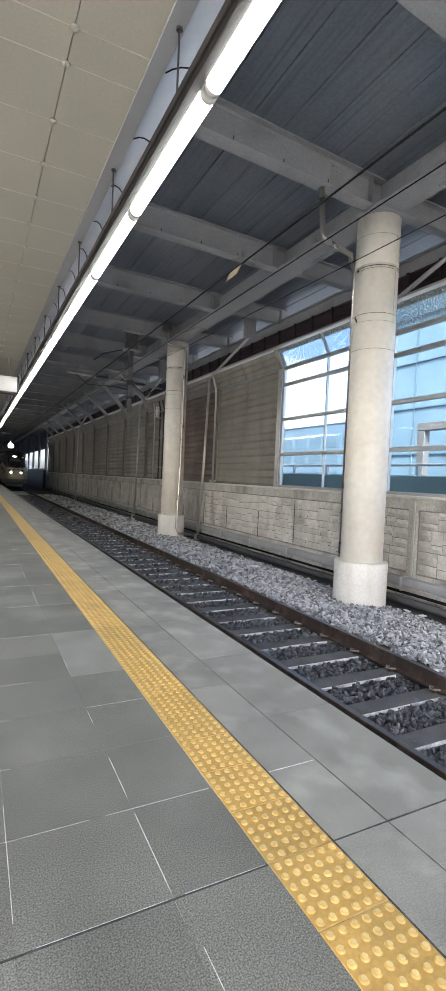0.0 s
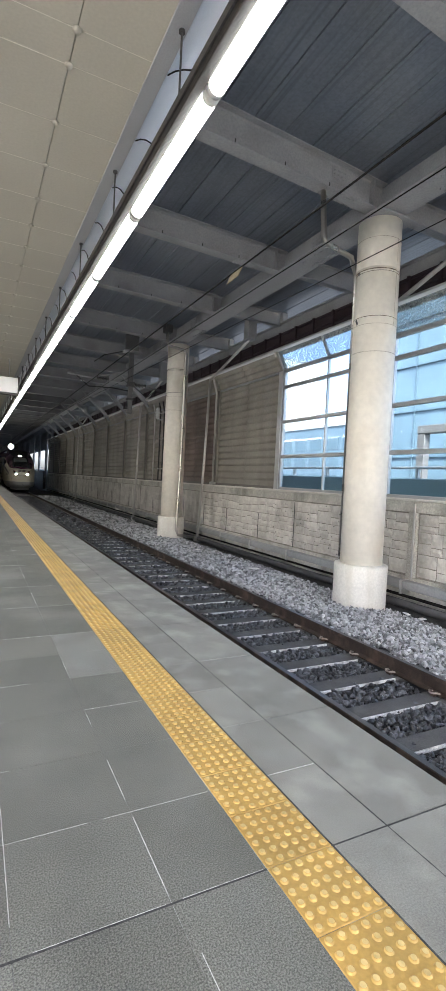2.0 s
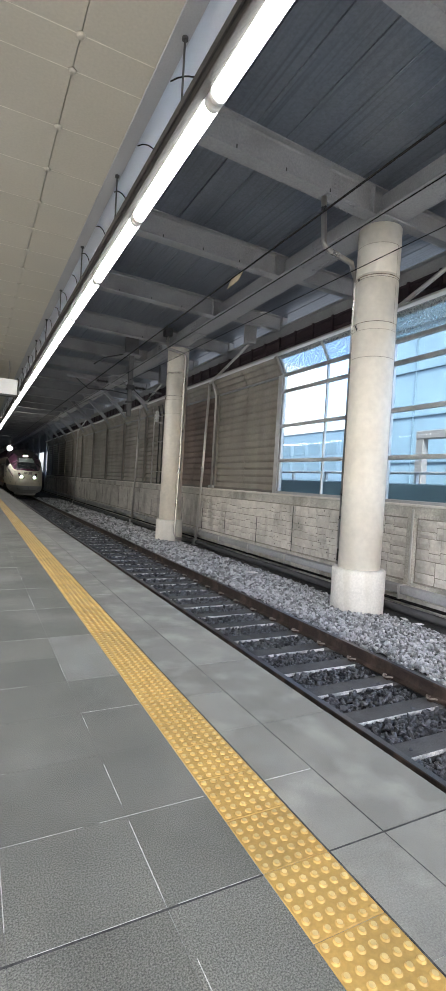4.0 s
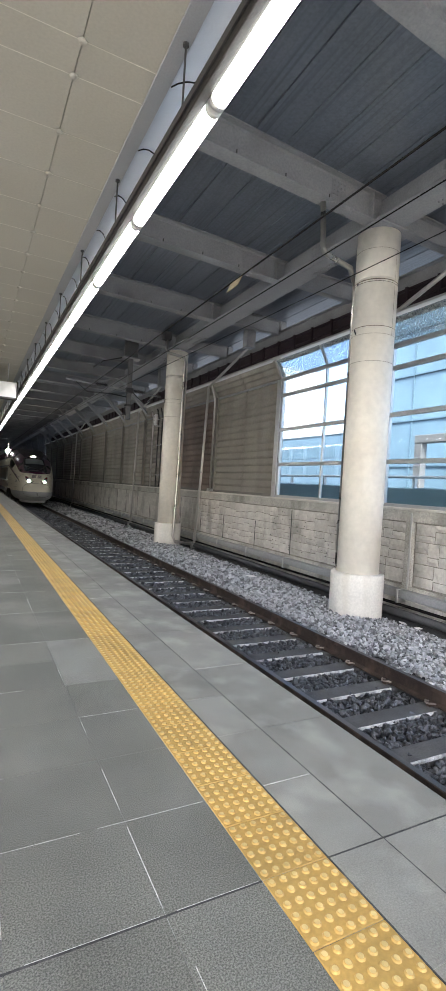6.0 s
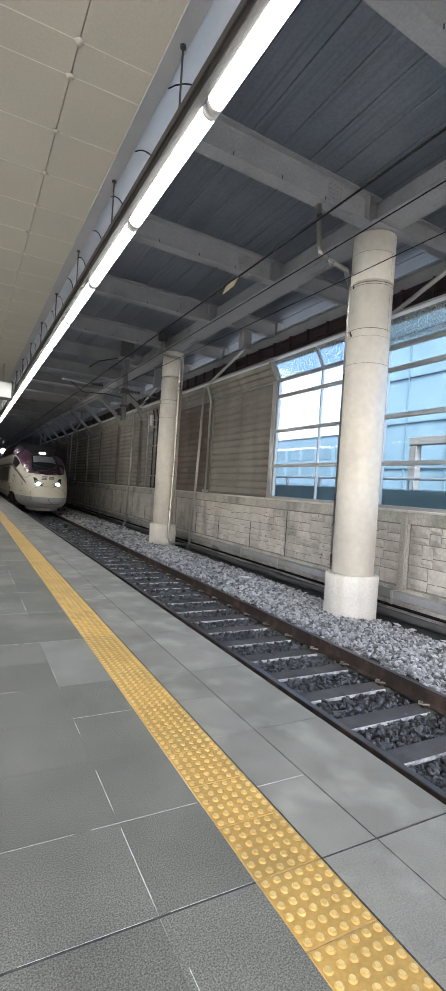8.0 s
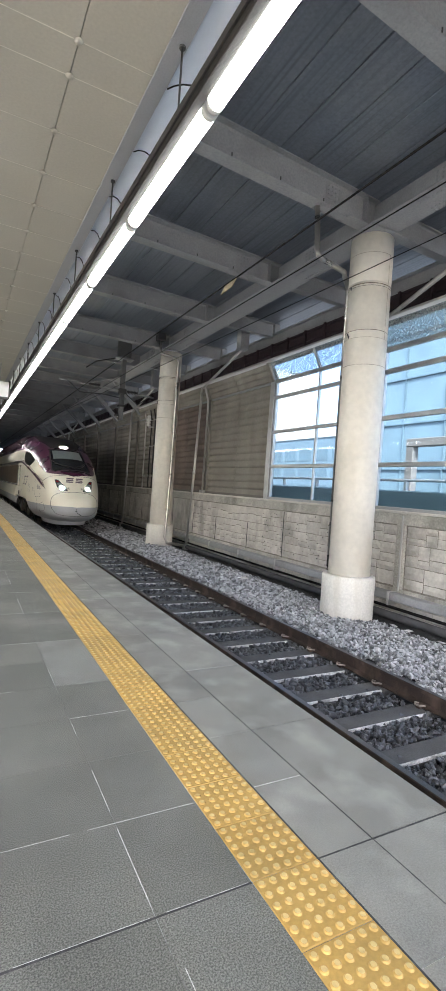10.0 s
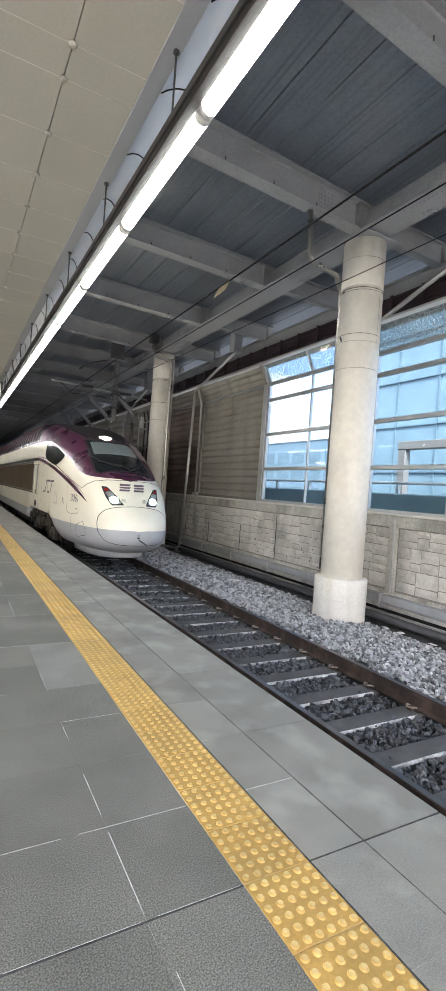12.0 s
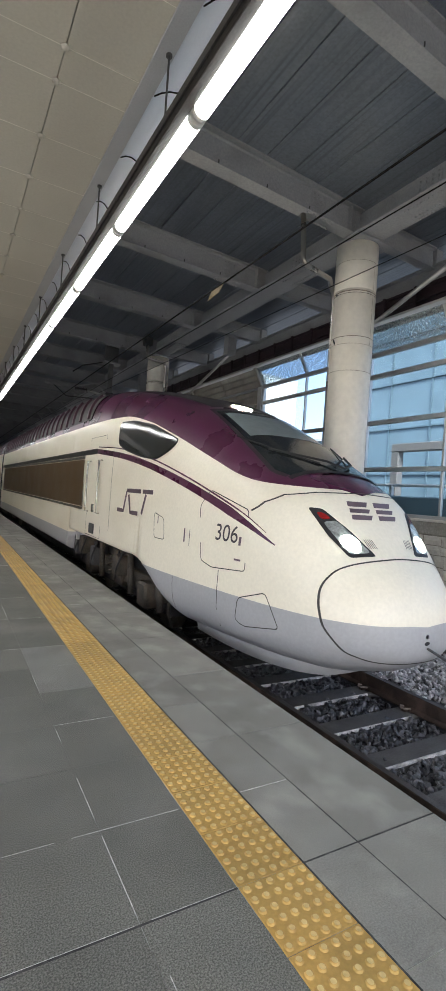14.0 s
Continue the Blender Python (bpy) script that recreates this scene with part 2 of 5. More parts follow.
def build_platform():
    tile_n = mesh_of(boxes((0.002, 0.495, 0.0018, 0.4952, -0.04, 0.0), bev=0.0006), GRANITE, "tile")
    for i in range(-2, 2):
        x = 0.143 + 0.497 * i
        w = min(0.497, TAC0 - x)
        data = tile_n if w > 0.49 else mesh_of(boxes((0.0008, w - 0.002, 0.0008, 0.4962, -0.04, 0.0), bev=0.0006), GRANITE, "tile")
        for j in range(-8, 68):
            if i == 1 and j in (4, 5):
                continue
            t = part("tile", data, None, platform)
            t.location = (x, 1.50 + 0.497 * j, random.uniform(-0.0006, 0.0005))
    part("replaced_slab", boxes((0.642, TAC0 - 0.002, 3.490, 4.480, -0.04, 0.0005), bev=0.001), mat("pale_granite", (0.235, 0.237, 0.218), 0.75, vary=0.25, scale=3.0, fine=190, bump=0.3, space="World", grain=(140, 0.3)), platform, "paler replaced slab")
    inner = mesh_of(boxes((TAC1 + 0.004, INNER - 0.002, 0.001, 0.496, -0.04, 0.0), bev=0.001), KERBSTONE, "paving_slab")
    outer = mesh_of(boxes((INNER + 0.002, EDGE, 0.003, 0.991, -0.16, 0.0), bev=0.004), KERBSTONE, "edge_slab")
    for j in range(-12, 120):
        part("paving_slab", inner, None, platform).location = (0, 1.50 + 0.497 * j, random.uniform(-0.0010, 0.0005))
        if j % 2 == 0:
            part("edge_slab", outer, None, platform).location = (0, 1.50 + 0.497 * j, random.uniform(-0.001, 0.001))
    part("paving_field", boxes((-7, -0.852, -14, 111.9, -0.03, -0.001), (-0.852, TAC0 - 0.004, 35.3, 111.9, -0.03, -0.001), (-0.852, TAC0 - 0.004, -14, -2.48, -0.03, -0.001),
                               (TAC1 + 0.004, EDGE, -14, -4.47, -0.03, -0.001), (TAC1 + 0.004, EDGE, 61.2, 111.9, -0.03, -0.001)), GRANITE, platform)


def build_tactile():
    strip = thing("tactile_paving", "yellow tactile warning strip of domed blocks set in the platform", "tactile paving", kind="structure")
    bm = boxes((TAC0 + 0.0015, TAC1 - 0.0015, 0.0015, 0.3015, -0.03, 0.001), bev=0.002)
    pitch = 0.303 / 6
    for i in range(6):
        for j in range(6):
            cx, cy = TAC0 + pitch * (i + 0.5), pitch * (j + 0.5)
            rings = []
            for r, h in ((0.0162, 0.001), (0.0128, 0.0066), (0.0104, 0.0076)):
                rings.append([bm.verts.new((cx + r * math.cos(k * math.pi / 6), cy + r * math.sin(k * math.pi / 6), h)) for k in range(12)])
            for a, b in zip(rings, rings[1:]):
                for k in range(12):
                    bm.faces.new((a[k], a[(k + 1) % 12], b[(k + 1) % 12], b[k])).smooth = True
            bm.faces.new(rings[-1]).material_index = 1
    data = mesh_of(bm, (TACTILE, TACTILELIT), "tactile_block")
    for j in range(-51, 190):
        part("tactile_block", data, None, strip).location = (0, 1.50 + 0.303 * j, 0)


build_platform()
build_tactile()
MORTAR = mat("pale_mortar", (0.62, 0.62, 0.59), 0.9, vary=0.4, scale=14, space="World", stains=((0.25, 0.25, 0.24), 9, 0.8))
# dark open joints: a wide one across, thin ones along the edge slabs and the strip
for spec in ((-0.85, TAC0 - 0.002, 1.493, 1.501, -0.031, 0.0006), (TAC1 + 0.002, EDGE - 0.004, 1.493, 1.501, -0.031, 0.0006), (INNER - 0.002, INNER + 0.002, -0.5, 60, -0.031, 0.0008),
             (TAC1 - 0.001, TAC1 + 0.005, -0.5, 58, -0.031, 0.0012), (-0.85, TAC0 - 0.002, 10.44, 10.45, -0.031, 0.0006)):
    part("joint_filler", boxes(spec), mat("joint_dark", (0.05, 0.05, 0.05), 0.9, vary=0.5, scale=4, space="World", stains=((0.2, 0.2, 0.19), 6, 0.7)), platform)

# pale mortar left along some joints
rng = random.Random(12)
traces = [(0.640, 1.53, 0.43, True), (0.640, 2.08, 0.33, True), (0.640, 2.80, 0.12, True), (0.640, 5.6, 0.5, True), (0.640, 7.0, 0.3, True), (0.143, 1.62, 0.60, True), (0.66, 1.10, 0.20, True), (0.20, 1.5028, 0.42, False), (0.68, 1.5028, 0.32, False)]
for j in range(1, 22):
    a0 = -0.8
    while a0 < 0.95:
        n = rng.uniform(0.25, 0.7)
        if rng.random() < (0.95 if j == 1 else 0.55):
            traces.append((a0, 1.498 + 0.497 * j, min(n, 1.0 - a0), False))
        a0 += n + rng.uniform(0.0, 0.1)
for x, y, n, along in traces:
    h = (0.0011 if along else 0.0007) + 0.0005 * rng.random()
    part("mortar_trace", boxes((x - h, x + h, y, y + n, -0.0040, 0.0007) if along else (x, x + n, y - h, y + h, -0.0040, 0.0007)), MORTAR, platform)
for j in range(1, 40):
    if j == 1 or (j > 2 and rng.random() < 0.4):
        y = 1.50 + 0.497 * j
        part("mortar_trace", boxes((TAC1 + 0.01, INNER - 0.01, y - 0.0015, y + 0.0015, -0.0040, 0.0007)), MORTAR, platform)

# ---- track ----
tagged(part("track_bed", boxes((EDGE - 0.01, 7.75, -14, 120, -1.6, -0.86), (5.15, 7.0, -14, 120, -0.86, -0.80)), BED), "dark ballast bed under the track", "track bed", kind="structure")


def build_rail(x, name):
    """Flat-bottom rail 172 mm high, head bright on top."""
    rail = thing(name, "rusty brown steel rail on concrete sleepers", "rail", group="rails of the track")
    z = RAIL_Z
    prof = [(-0.075, z - 0.172), (0.075, z - 0.172), (0.075, z - 0.160), (0.012, z - 0.142), (0.009, z - 0.05), (0.036, z - 0.040), (0.036, z - 0.006), (0.030, z - 0.001),
            (-0.030, z - 0.001), (-0.036, z - 0.006), (-0.036, z - 0.040), (-0.009, z - 0.05), (-0.012, z - 0.142), (-0.075, z - 0.160)]
    part("rail_body", prism(bmesh.new(), [(x + a, b) for a, b in prof], -14, 120), RUST, rail)
    part("running_surface", boxes((x - 0.028, x + 0.028, -14, 120, z - 0.002, z + 0.001)), RAILTOP, rail, "polished running surface")


build_rail(TRACK - 0.754, "rail")
build_rail(TRACK + 0.754, "rail")


CLIP = mat("clip_steel", (0.33, 0.29, 0.25), 0.6, metal=0.2, vary=0.25, scale=20, bump=0.1)


def build_sleepers():
    s = thing("sleeper", "weathered grey concrete sleeper under the rails", "sleeper", group="sleepers of the track")
    z = RAIL_Z - 0.178
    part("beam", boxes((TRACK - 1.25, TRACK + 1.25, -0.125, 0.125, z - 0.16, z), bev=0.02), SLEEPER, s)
    part("chipped_edge", boxes((TRACK - 0.62, TRACK + 0.62, -0.128, -0.108, z - 0.03, z + 0.002), bev=0.004), SLEEPEREDGE, s, "pale front edge")
    for x in (TRACK - 0.754, TRACK + 0.754):
        part("rail_pad", boxes((x - 0.09, x + 0.09, -0.09, 0.09, z, z + 0.006)), BLACK, s)
        for side in (-1, 1):
            c = x + side * 0.115
            clip = bmesh.new()
            tube(clip, [(c - side * 0.045, -0.05, z + 0.035), (c, -0.055, z + 0.05), (c + side * 0.03, -0.03, z + 0.045), (c + side * 0.03, 0.02, z + 0.04),
                        (c, 0.045, z + 0.05), (c - side * 0.045, 0.04, z + 0.035)], 0.010, 6)
            part("rail_clip", clip, CLIP, s, "sprung steel rail clip")
            part("shoulder", boxes((c - 0.02, c + 0.035, -0.03, 0.03, z, z + 0.04), bev=0.008), RUST, s)
    for j in range(-26, 80):
        if j:
            copy_thing(s, Matrix.Translation((0, SLEEPER_Y + 0.626 * j, 0)))
    s.location.y = SLEEPER_Y


SLEEPER_Y = 2.98
build_sleepers()


def stones(name, material, label, spots):
    """Broken stones, each a squashed and jittered lump of its own."""
    verts, faces = [], []
    t = (1 + 5 ** 0.5) / 2
    base = np.array([(-1, t, 0), (1, t, 0), (-1, -t, 0), (1, -t, 0), (0, -1, t), (0, 1, t), (0, -1, -t), (0, 1, -t), (t, 0, -1), (t, 0, 1), (-t, 0, -1), (-t, 0, 1)]) / 1.9
    tri = [(0, 11, 5), (0, 5, 1), (0, 1, 7), (0, 7, 10), (0, 10, 11), (1, 5, 9), (5, 11, 4), (11, 10, 2), (10, 7, 6), (7, 1, 8), (3, 9, 4), (3, 4, 2), (3, 2, 6), (3, 6, 8), (3, 8, 9),
           (4, 9, 5), (2, 4, 11), (6, 2, 10), (8, 6, 7), (9, 8, 1)]
    rng = np.random.default_rng(7)
    n = len(spots)
    p = np.array(spots)
    shape = base[None] * rng.uniform(0.55, 1.15, (n, 1, 3)) * (1 + rng.uniform(-0.42, 0.38, (n, 12, 1)))
    a, b, c = rng.uniform(0, 6.28, (3, n))
    ca, sa, cb, sb = np.cos(a), np.sin(a), np.cos(b), np.sin(b)
    zero, one = np.zeros(n), np.ones(n)
    ra = np.array([[ca, -sa, zero], [sa, ca, zero], [zero, zero, one]]).transpose(2, 0, 1)
    rb = np.array([[one, zero, zero], [zero, cb, -sb], [zero, sb, cb]]).transpose(2, 0, 1)
    v = np.einsum('nij,nkj->nki', ra @ rb, shape) * p[:, None, 3:4] + p[:, None, :3]
    f = (np.array(tri)[None] + 12 * np.arange(n)[:, None, None]).reshape(-1, 3)
    me = bpy.data.meshes.new(name)
    me.from_pydata(v.reshape(-1, 3).tolist(), [], f.tolist())
    me.materials.append(material)
    return tagged(new(name, me), label, "ballast", kind="stuff")


def bed_height(x):
    """Cross-section of the ballast: low between the rails, a shoulder towards the columns, then down to the drain."""
    return float(np.interp(x, (2.1, 2.5, 3.0, 4.6, 5.0, 5.5, 6.3, 6.8, 7.2), (-0.80, -0.79, -0.80, -0.80, -0.74, -0.72, -0.74, -0.80, -0.92)))


def build_ballast():
    rng = np.random.default_rng(3)
    for name, material, label, x0, x1 in (("ballast_stones", BALLASTDARK, "dark sooty crushed stone between the rails", 2.15, 4.62),
                                          ("ballast_stones", BALLASTGREY, "loose light grey crushed stone beside the track", 4.62, 7.15)):
        spots = []
        for y0, y1, size in ((-13.5, -3.0, 0.085), (-3.0, 1.2, 0.045), (1.2, 9.0, 0.029), (9.0, 20.0, 0.045), (20.0, 45.0, 0.085)):
            step = size * 1.42
            for y in np.arange(y0, y1, step):
                for x in np.arange(x0, x1, step):
                    xx, yy = x + rng.uniform(-0.5, 0.5) * step, y + rng.uniform(-0.5, 0.5) * step
                    if abs(xx - TRACK + 0.754) < 0.09 or abs(xx - TRACK - 0.754) < 0.09:
                        continue
                    near = abs((yy - SLEEPER_Y + 0.313) % 0.626 - 0.313)
                    if abs(xx - TRACK) < 1.22 and near < 0.135 and rng.random() > 0.05:
                        continue
                    if any((xx - 6.5) ** 2 + (yy - cy) ** 2 < 0.5 ** 2 for cy in (7.04, 17.04)):
                        continue
                    low = -0.010 if abs(xx - TRACK) < 1.2 else 0
                    spots.append((xx, yy, bed_height(xx) - low + rng.uniform(-0.02, 0.025), size * rng.uniform(0.7, 1.35)))
        stones(name, material, label, spots)


build_ballast()
bm = bmesh.new()
cols = [2.09, 2.5, 3.0, 4.6, 5.0, 5.5, 6.3, 6.8, 7.2]
ra = [bm.verts.new((x, -14, bed_height(x) - 0.025)) for x in cols]
rb = [bm.verts.new((x, 120, bed_height(x) - 0.025)) for x in cols]
for k in range(len(cols) - 1):
    bm.faces.new((ra[k], ra[k + 1], rb[k + 1], rb[k]))
lo_a, lo_b = [[bm.verts.new((x, y, -0.95)) for x in cols] for y in (-14, 120)]
for k in range(len(cols) - 1):
    bm.faces.new((lo_a[k], lo_b[k], lo_b[k + 1], lo_a[k + 1]))
tagged(part("ballast_surface", bm, BED), "packed dark ballast below the loose stones", "ballast", kind="structure")

# ---- east wall ----
WALL = 7.75
BAYS = [-8.55 + 4.12 * k for k in range(18)]          # posts of the barrier


def build_wall():
    wall = tagged(part("wall_east", boxes((WALL + 0.06, WALL + 0.35, -14, 62, -1.6, 1.20)), WALLCON), "stained precast concrete retaining wall with stone-pattern panels", "wall", kind="structure")
    part("joint_ground", boxes((WALL + 0.050, WALL + 0.059, -14, 62, -0.30, 0.98)), mat("joint_dirt", (0.25, 0.235, 0.205), 0.95, vary=0.4, scale=5, bump=0.2, space="World"), wall)
    part("coping", boxes((WALL - 0.04, WALL + 0.37, -14, 62, 1.204, 1.25), bev=0.01), CONCRETE, wall)
    part("rail_top", boxes((WALL, WALL + 0.06, -14, 62, 0.98, 1.20), bev=0.006), WALLCON, wall)
    part("rail_bottom", boxes((WALL, WALL + 0.06, -14, 62, -1.4, -0.30), bev=0.006), WALLCON, wall)
    pil = mesh_of(boxes((WALL - 0.02, WALL + 0.06, -0.10, 0.10, -0.30, 0.98), bev=0.01), WALLCON, "pilaster")
    rod = mesh_of(boxes((WALL - 0.05, WALL - 0.02, 0.02, 0.06, -0.33, 1.15), bev=0.004), ALU, "joint_strip")
    rng = random.Random(4)
    shapes = []
    for kind in range(10):
        w = 0.22 + 0.035 * kind
        # split face: slanting ridges between set-back margins
        b, nx, nz = bmesh.new(), 6, 3
        ph, slant = rng.uniform(0, 6), rng.uniform(2.0, 4.0) * rng.choice((-1, 1, 1))
        grid = []
        for i in range(nx):
            row = []
            for j in range(nz):
                u, v = i / (nx - 1), j / (nz - 1)
                rim = i in (0, nx - 1) or j in (0, nz - 1)
                d = 0.036 if rim else 0.012 + 0.007 * math.sin(ph + 12 * u + slant * v) + rng.uniform(-0.004, 0.004)
                row.append(b.verts.new((WALL + 0.006 + d + (rng.uniform(-0.006, 0.003) if rim else 0), 0.008 + (w - 0.016) * u + rng.uniform(-0.004, 0.004), 0.008 + 0.189 * v + rng.uniform(-0.004, 0.004))))
            grid.append(row)
        for i in range(nx - 1):
            for j in range(nz - 1):
                b.faces.new((grid[i][j], grid[i][j + 1], grid[i + 1][j + 1], grid[i + 1][j]))
        rim = [r[0] for r in grid] + grid[-1][1:] + [r[-1] for r in grid[-2::-1]] + grid[0][-2:0:-1]
        back = [b.verts.new((WALL + 0.08, v.co.y, v.co.z)) for v in rim]
        for i in range(len(rim)):
            k = (i + 1) % len(rim)
            b.faces.new((rim[i], rim[k], back[k], back[i]))
        bmesh.ops.recalc_face_normals(b, faces=b.faces[:])
        shapes.append((w, mesh_of(b, STONE, "stone")))
    joint = mesh_of(boxes((WALL + 0.004, WALL + 0.012, -0.012, 0.012, -0.29, 0.93)), DARKGREY, "open_joint")
    far = []
    for k in range(-8, 28):
        y0 = 7.0 + 2.0 * k
        framed = y0 < 8
        if framed:
            part("pilaster", pil, None, wall).location = (0, y0, 0)
            part("joint_strip", rod, None, wall).location = (0, y0 - 0.10, 0)
        else:
            part("open_joint", joint, None, wall).location = (0, y0 + rng.uniform(-0.1, 0.1), rng.choice((0.0, -0.45)))
        cuts = [rng.uniform(0.75, 1.3) for _ in range(6)]
        zs = [-0.27 + 1.23 * sum(cuts[:q]) / sum(cuts) for q in range(7)]
        for r in (0, 2, 4):
            # courses in pairs: each bay of a pair is split at its own height, so the bed joints step
            y = y0 + (0.125 if framed else 0.0)
            z, deep = zs[r], zs[r + 2] - zs[r]
            end = y0 + (1.875 if y0 < 6 else 2.0)
            while y < end - 0.02:
                w = shapes[rng.randrange(10)][0]
                run = w if end - y - w > 0.2 else end - y
                split = rng.choice((0.36, 0.44, 0.5, 0.56, 0.64))
                for lo, hi in ((0.0, split), (split, 1.0)):
                    w0, data = shapes[rng.randrange(10)]
                    if 1 <= y0 < 17:
                        s = part("stone", data, None, wall)
                        s.location = (rng.uniform(-0.003, 0.006) if framed else rng.uniform(0.0, 0.003) - 0.006, y, z + deep * lo)
                        s.scale = (1, run / w0, deep * (hi - lo) / 0.205)
                    else:
                        far.append((WALL + 0.008 + rng.uniform(0, 0.012), WALL + 0.08, y + 0.005, y + run - 0.005, z + deep * lo + 0.004, z + deep * hi - 0.004))
                y += run
    # foot course showing below the cable tray
    foot_y = 1.5
    while foot_y < 8.0:
        w, data = shapes[rng.randrange(10)]
        for z in (-0.93, -0.755):
            o = part("foot_stone", data, None, wall)
            o.location, o.scale = (-0.052, foot_y, z), (1, 1.0, 0.17 / 0.205)
        foot_y += w
    tagged(part("stone_field", boxes(*far), STONE, wall), kind="stuff")
    pock = mesh_of(turned(bmesh.new(), [(0.016, 0.0), (0.012, 0.012), (0.003, 0.016)], 7), DARKGREY, "pock_mark")
    for _ in range(46):
        o = part("pock_mark", pock, None, wall)
        o.matrix_basis = pose(WALL + 0.008, rng.uniform(8.6, 12.2), rng.uniform(-0.2, 0.92), 0, -90, 0)
        o.scale = (rng.uniform(0.5, 1.3), rng.uniform(0.5, 1.2), 1)
    return wall


wall = build_wall()
guard = thing("cable_tray", "grey steel cable tray fixed along the foot of the wall", "cable tray")
part("tray_cover", boxes((WALL - 0.20, WALL - 0.01, -14, 62, -0.52, -0.36), bev=0.012), STEELGREY, guard)
for k in range(30):
    part("bracket", boxes((WALL - 0.22, WALL - 0.005, -3 + 2 * k, -2.95 + 2 * k, -0.62, -0.35), bev=0.005), ALU, guard)
b = tube(bmesh.new(), [(WALL - 0.33, -14, -0.76), (WALL - 0.33, 62, -0.76)], 0.075, 14)
tagged(part("drain_pipe", b, DARKGREY), "dark drain pipe lying along the foot of the wall", "pipe")
b = bmesh.new()
tube(b, [(WALL - 0.12, -14, -0.66), (WALL - 0.12, 62, -0.66)], 0.03, 8)
tagged(part("cable", b, WIRE), "black cable running below the cable tray", "cable")

# ---- noise barrier and windows ----
GLASS = glass("blue_glass", (0.85, 0.915, 0.95))
WINDOWS = [3.81, 7.93]
post_h = [(WALL + 0.02, 1.25), (WALL + 0.20, 1.25), (WALL + 0.20, 4.67), (WALL - 0.08, 5.16), (WALL - 0.25, 5.12), (WALL + 0.02, 4.62)]


POSTDARK = mat("weathered_post", (0.17, 0.16, 0.145), 0.7, vary=0.25, scale=2, bump=0.1, space="World")


def build_post(y):
    p = tagged(part("barrier_post", prism(bmesh.new(), post_h, y - 0.05, y + 0.05), BARRIER), "grey steel post of the noise barrier", "post", "", "structure")
    part("flange", boxes((WALL - 0.005, WALL + 0.019, y - 0.10, y + 0.10, 1.25, 4.62)), ALU if y < 12.5 else POSTDARK, p)
    return p


def build_window(y0, y1, name):
    win = thing(name, "blue-tinted glazed bay of the noise barrier with grey metal bars", "window", kind="structure")
    levels = (1.28, 2.185, 3.17, 4.155, 4.62)
    for z in levels:
        h = 0.045 if z > 1.3 else 0.035
        part("transom", boxes((WALL + 0.03, WALL + 0.12, y0 + 0.05, y1 - 0.05, z - h, z + h), bev=0.006), ALU if z < 4.5 else ALU, win)
    for y in ((y0 + y1) / 2, ):
        part("mullion", boxes((WALL + 0.04, WALL + 0.11, y - 0.022, y + 0.022, 1.315, 4.57), bev=0.004), ALU, win)
    for y in (y0 + 0.13, y1 - 0.13):
        part("jamb", boxes((WALL + 0.035, WALL + 0.115, y - 0.03, y + 0.03, 1.315, 4.57), bev=0.004), ALU, win)
    for za, zb in zip(levels, levels[1:]):
        for ya, yb in ((y0 + 0.16, (y0 + y1) / 2 - 0.022), ((y0 + y1) / 2 + 0.022, y1 - 0.16)):
            pane = part("pane", boxes((WALL + 0.072, WALL + 0.078, ya, yb, za + 0.046, zb - 0.046)), GLASS, win)
            pane.visible_shadow = False
    for ya, yb in ((y0 + 0.08, (y0 + y1) / 2 - 0.03), ((y0 + y1) / 2 + 0.03, y1 - 0.08)):
        pane = part("sloped_pane", prism(bmesh.new(), [(WALL + 0.06, 4.64), (WALL + 0.068, 4.645), (WALL - 0.19, 5.125), (WALL - 0.198, 5.12)], ya, yb), DIRTY, win, "weathered sloping pane with dark streaks")
        pane.visible_shadow = False
    part("sloped_bar", prism(bmesh.new(), [(WALL + 0.04, 4.627), (WALL + 0.10, 4.66), (WALL - 0.16, 5.14), (WALL - 0.22, 5.11)], (y0 + y1) / 2 - 0.03, (y0 + y1) / 2 + 0.03), ALU, win)


def dirty_glass():
    m = glass("streaked_glass", (0.75, 0.86, 0.92))
    n, l = m.node_tree.nodes, m.node_tree.links
    d = n.new("ShaderNodeBsdfDiffuse")
    d.inputs[0].default_value = (0.42, 0.44, 0.44, 1)
    mix, ns, mr, geo = n.new("ShaderNodeMixShader"), n.new("ShaderNodeTexNoise"), n.new("ShaderNodeMapRange"), n.new("ShaderNodeNewGeometry")
    ns.inputs["Scale"].default_value, ns.inputs["Detail"].default_value = 26.0, 12
    mr.inputs["From Min"].default_value, mr.inputs["From Max"].default_value = 0.12, 1.0
    l.new(geo.outputs["Position"], ns.inputs["Vector"])
    l.new(ns.outputs["Fac"], mr.inputs["Value"])
    l.new(mr.outputs[0], mix.inputs[0])
    old = n["Material Output"].inputs[0].links[0].from_socket
    l.new(old, mix.inputs[1])
    l.new(d.outputs[0], mix.inputs[2])
    l.new(mix.outputs[0], n["Material Output"].inputs[0])
    return m


DIRTY = dirty_glass()


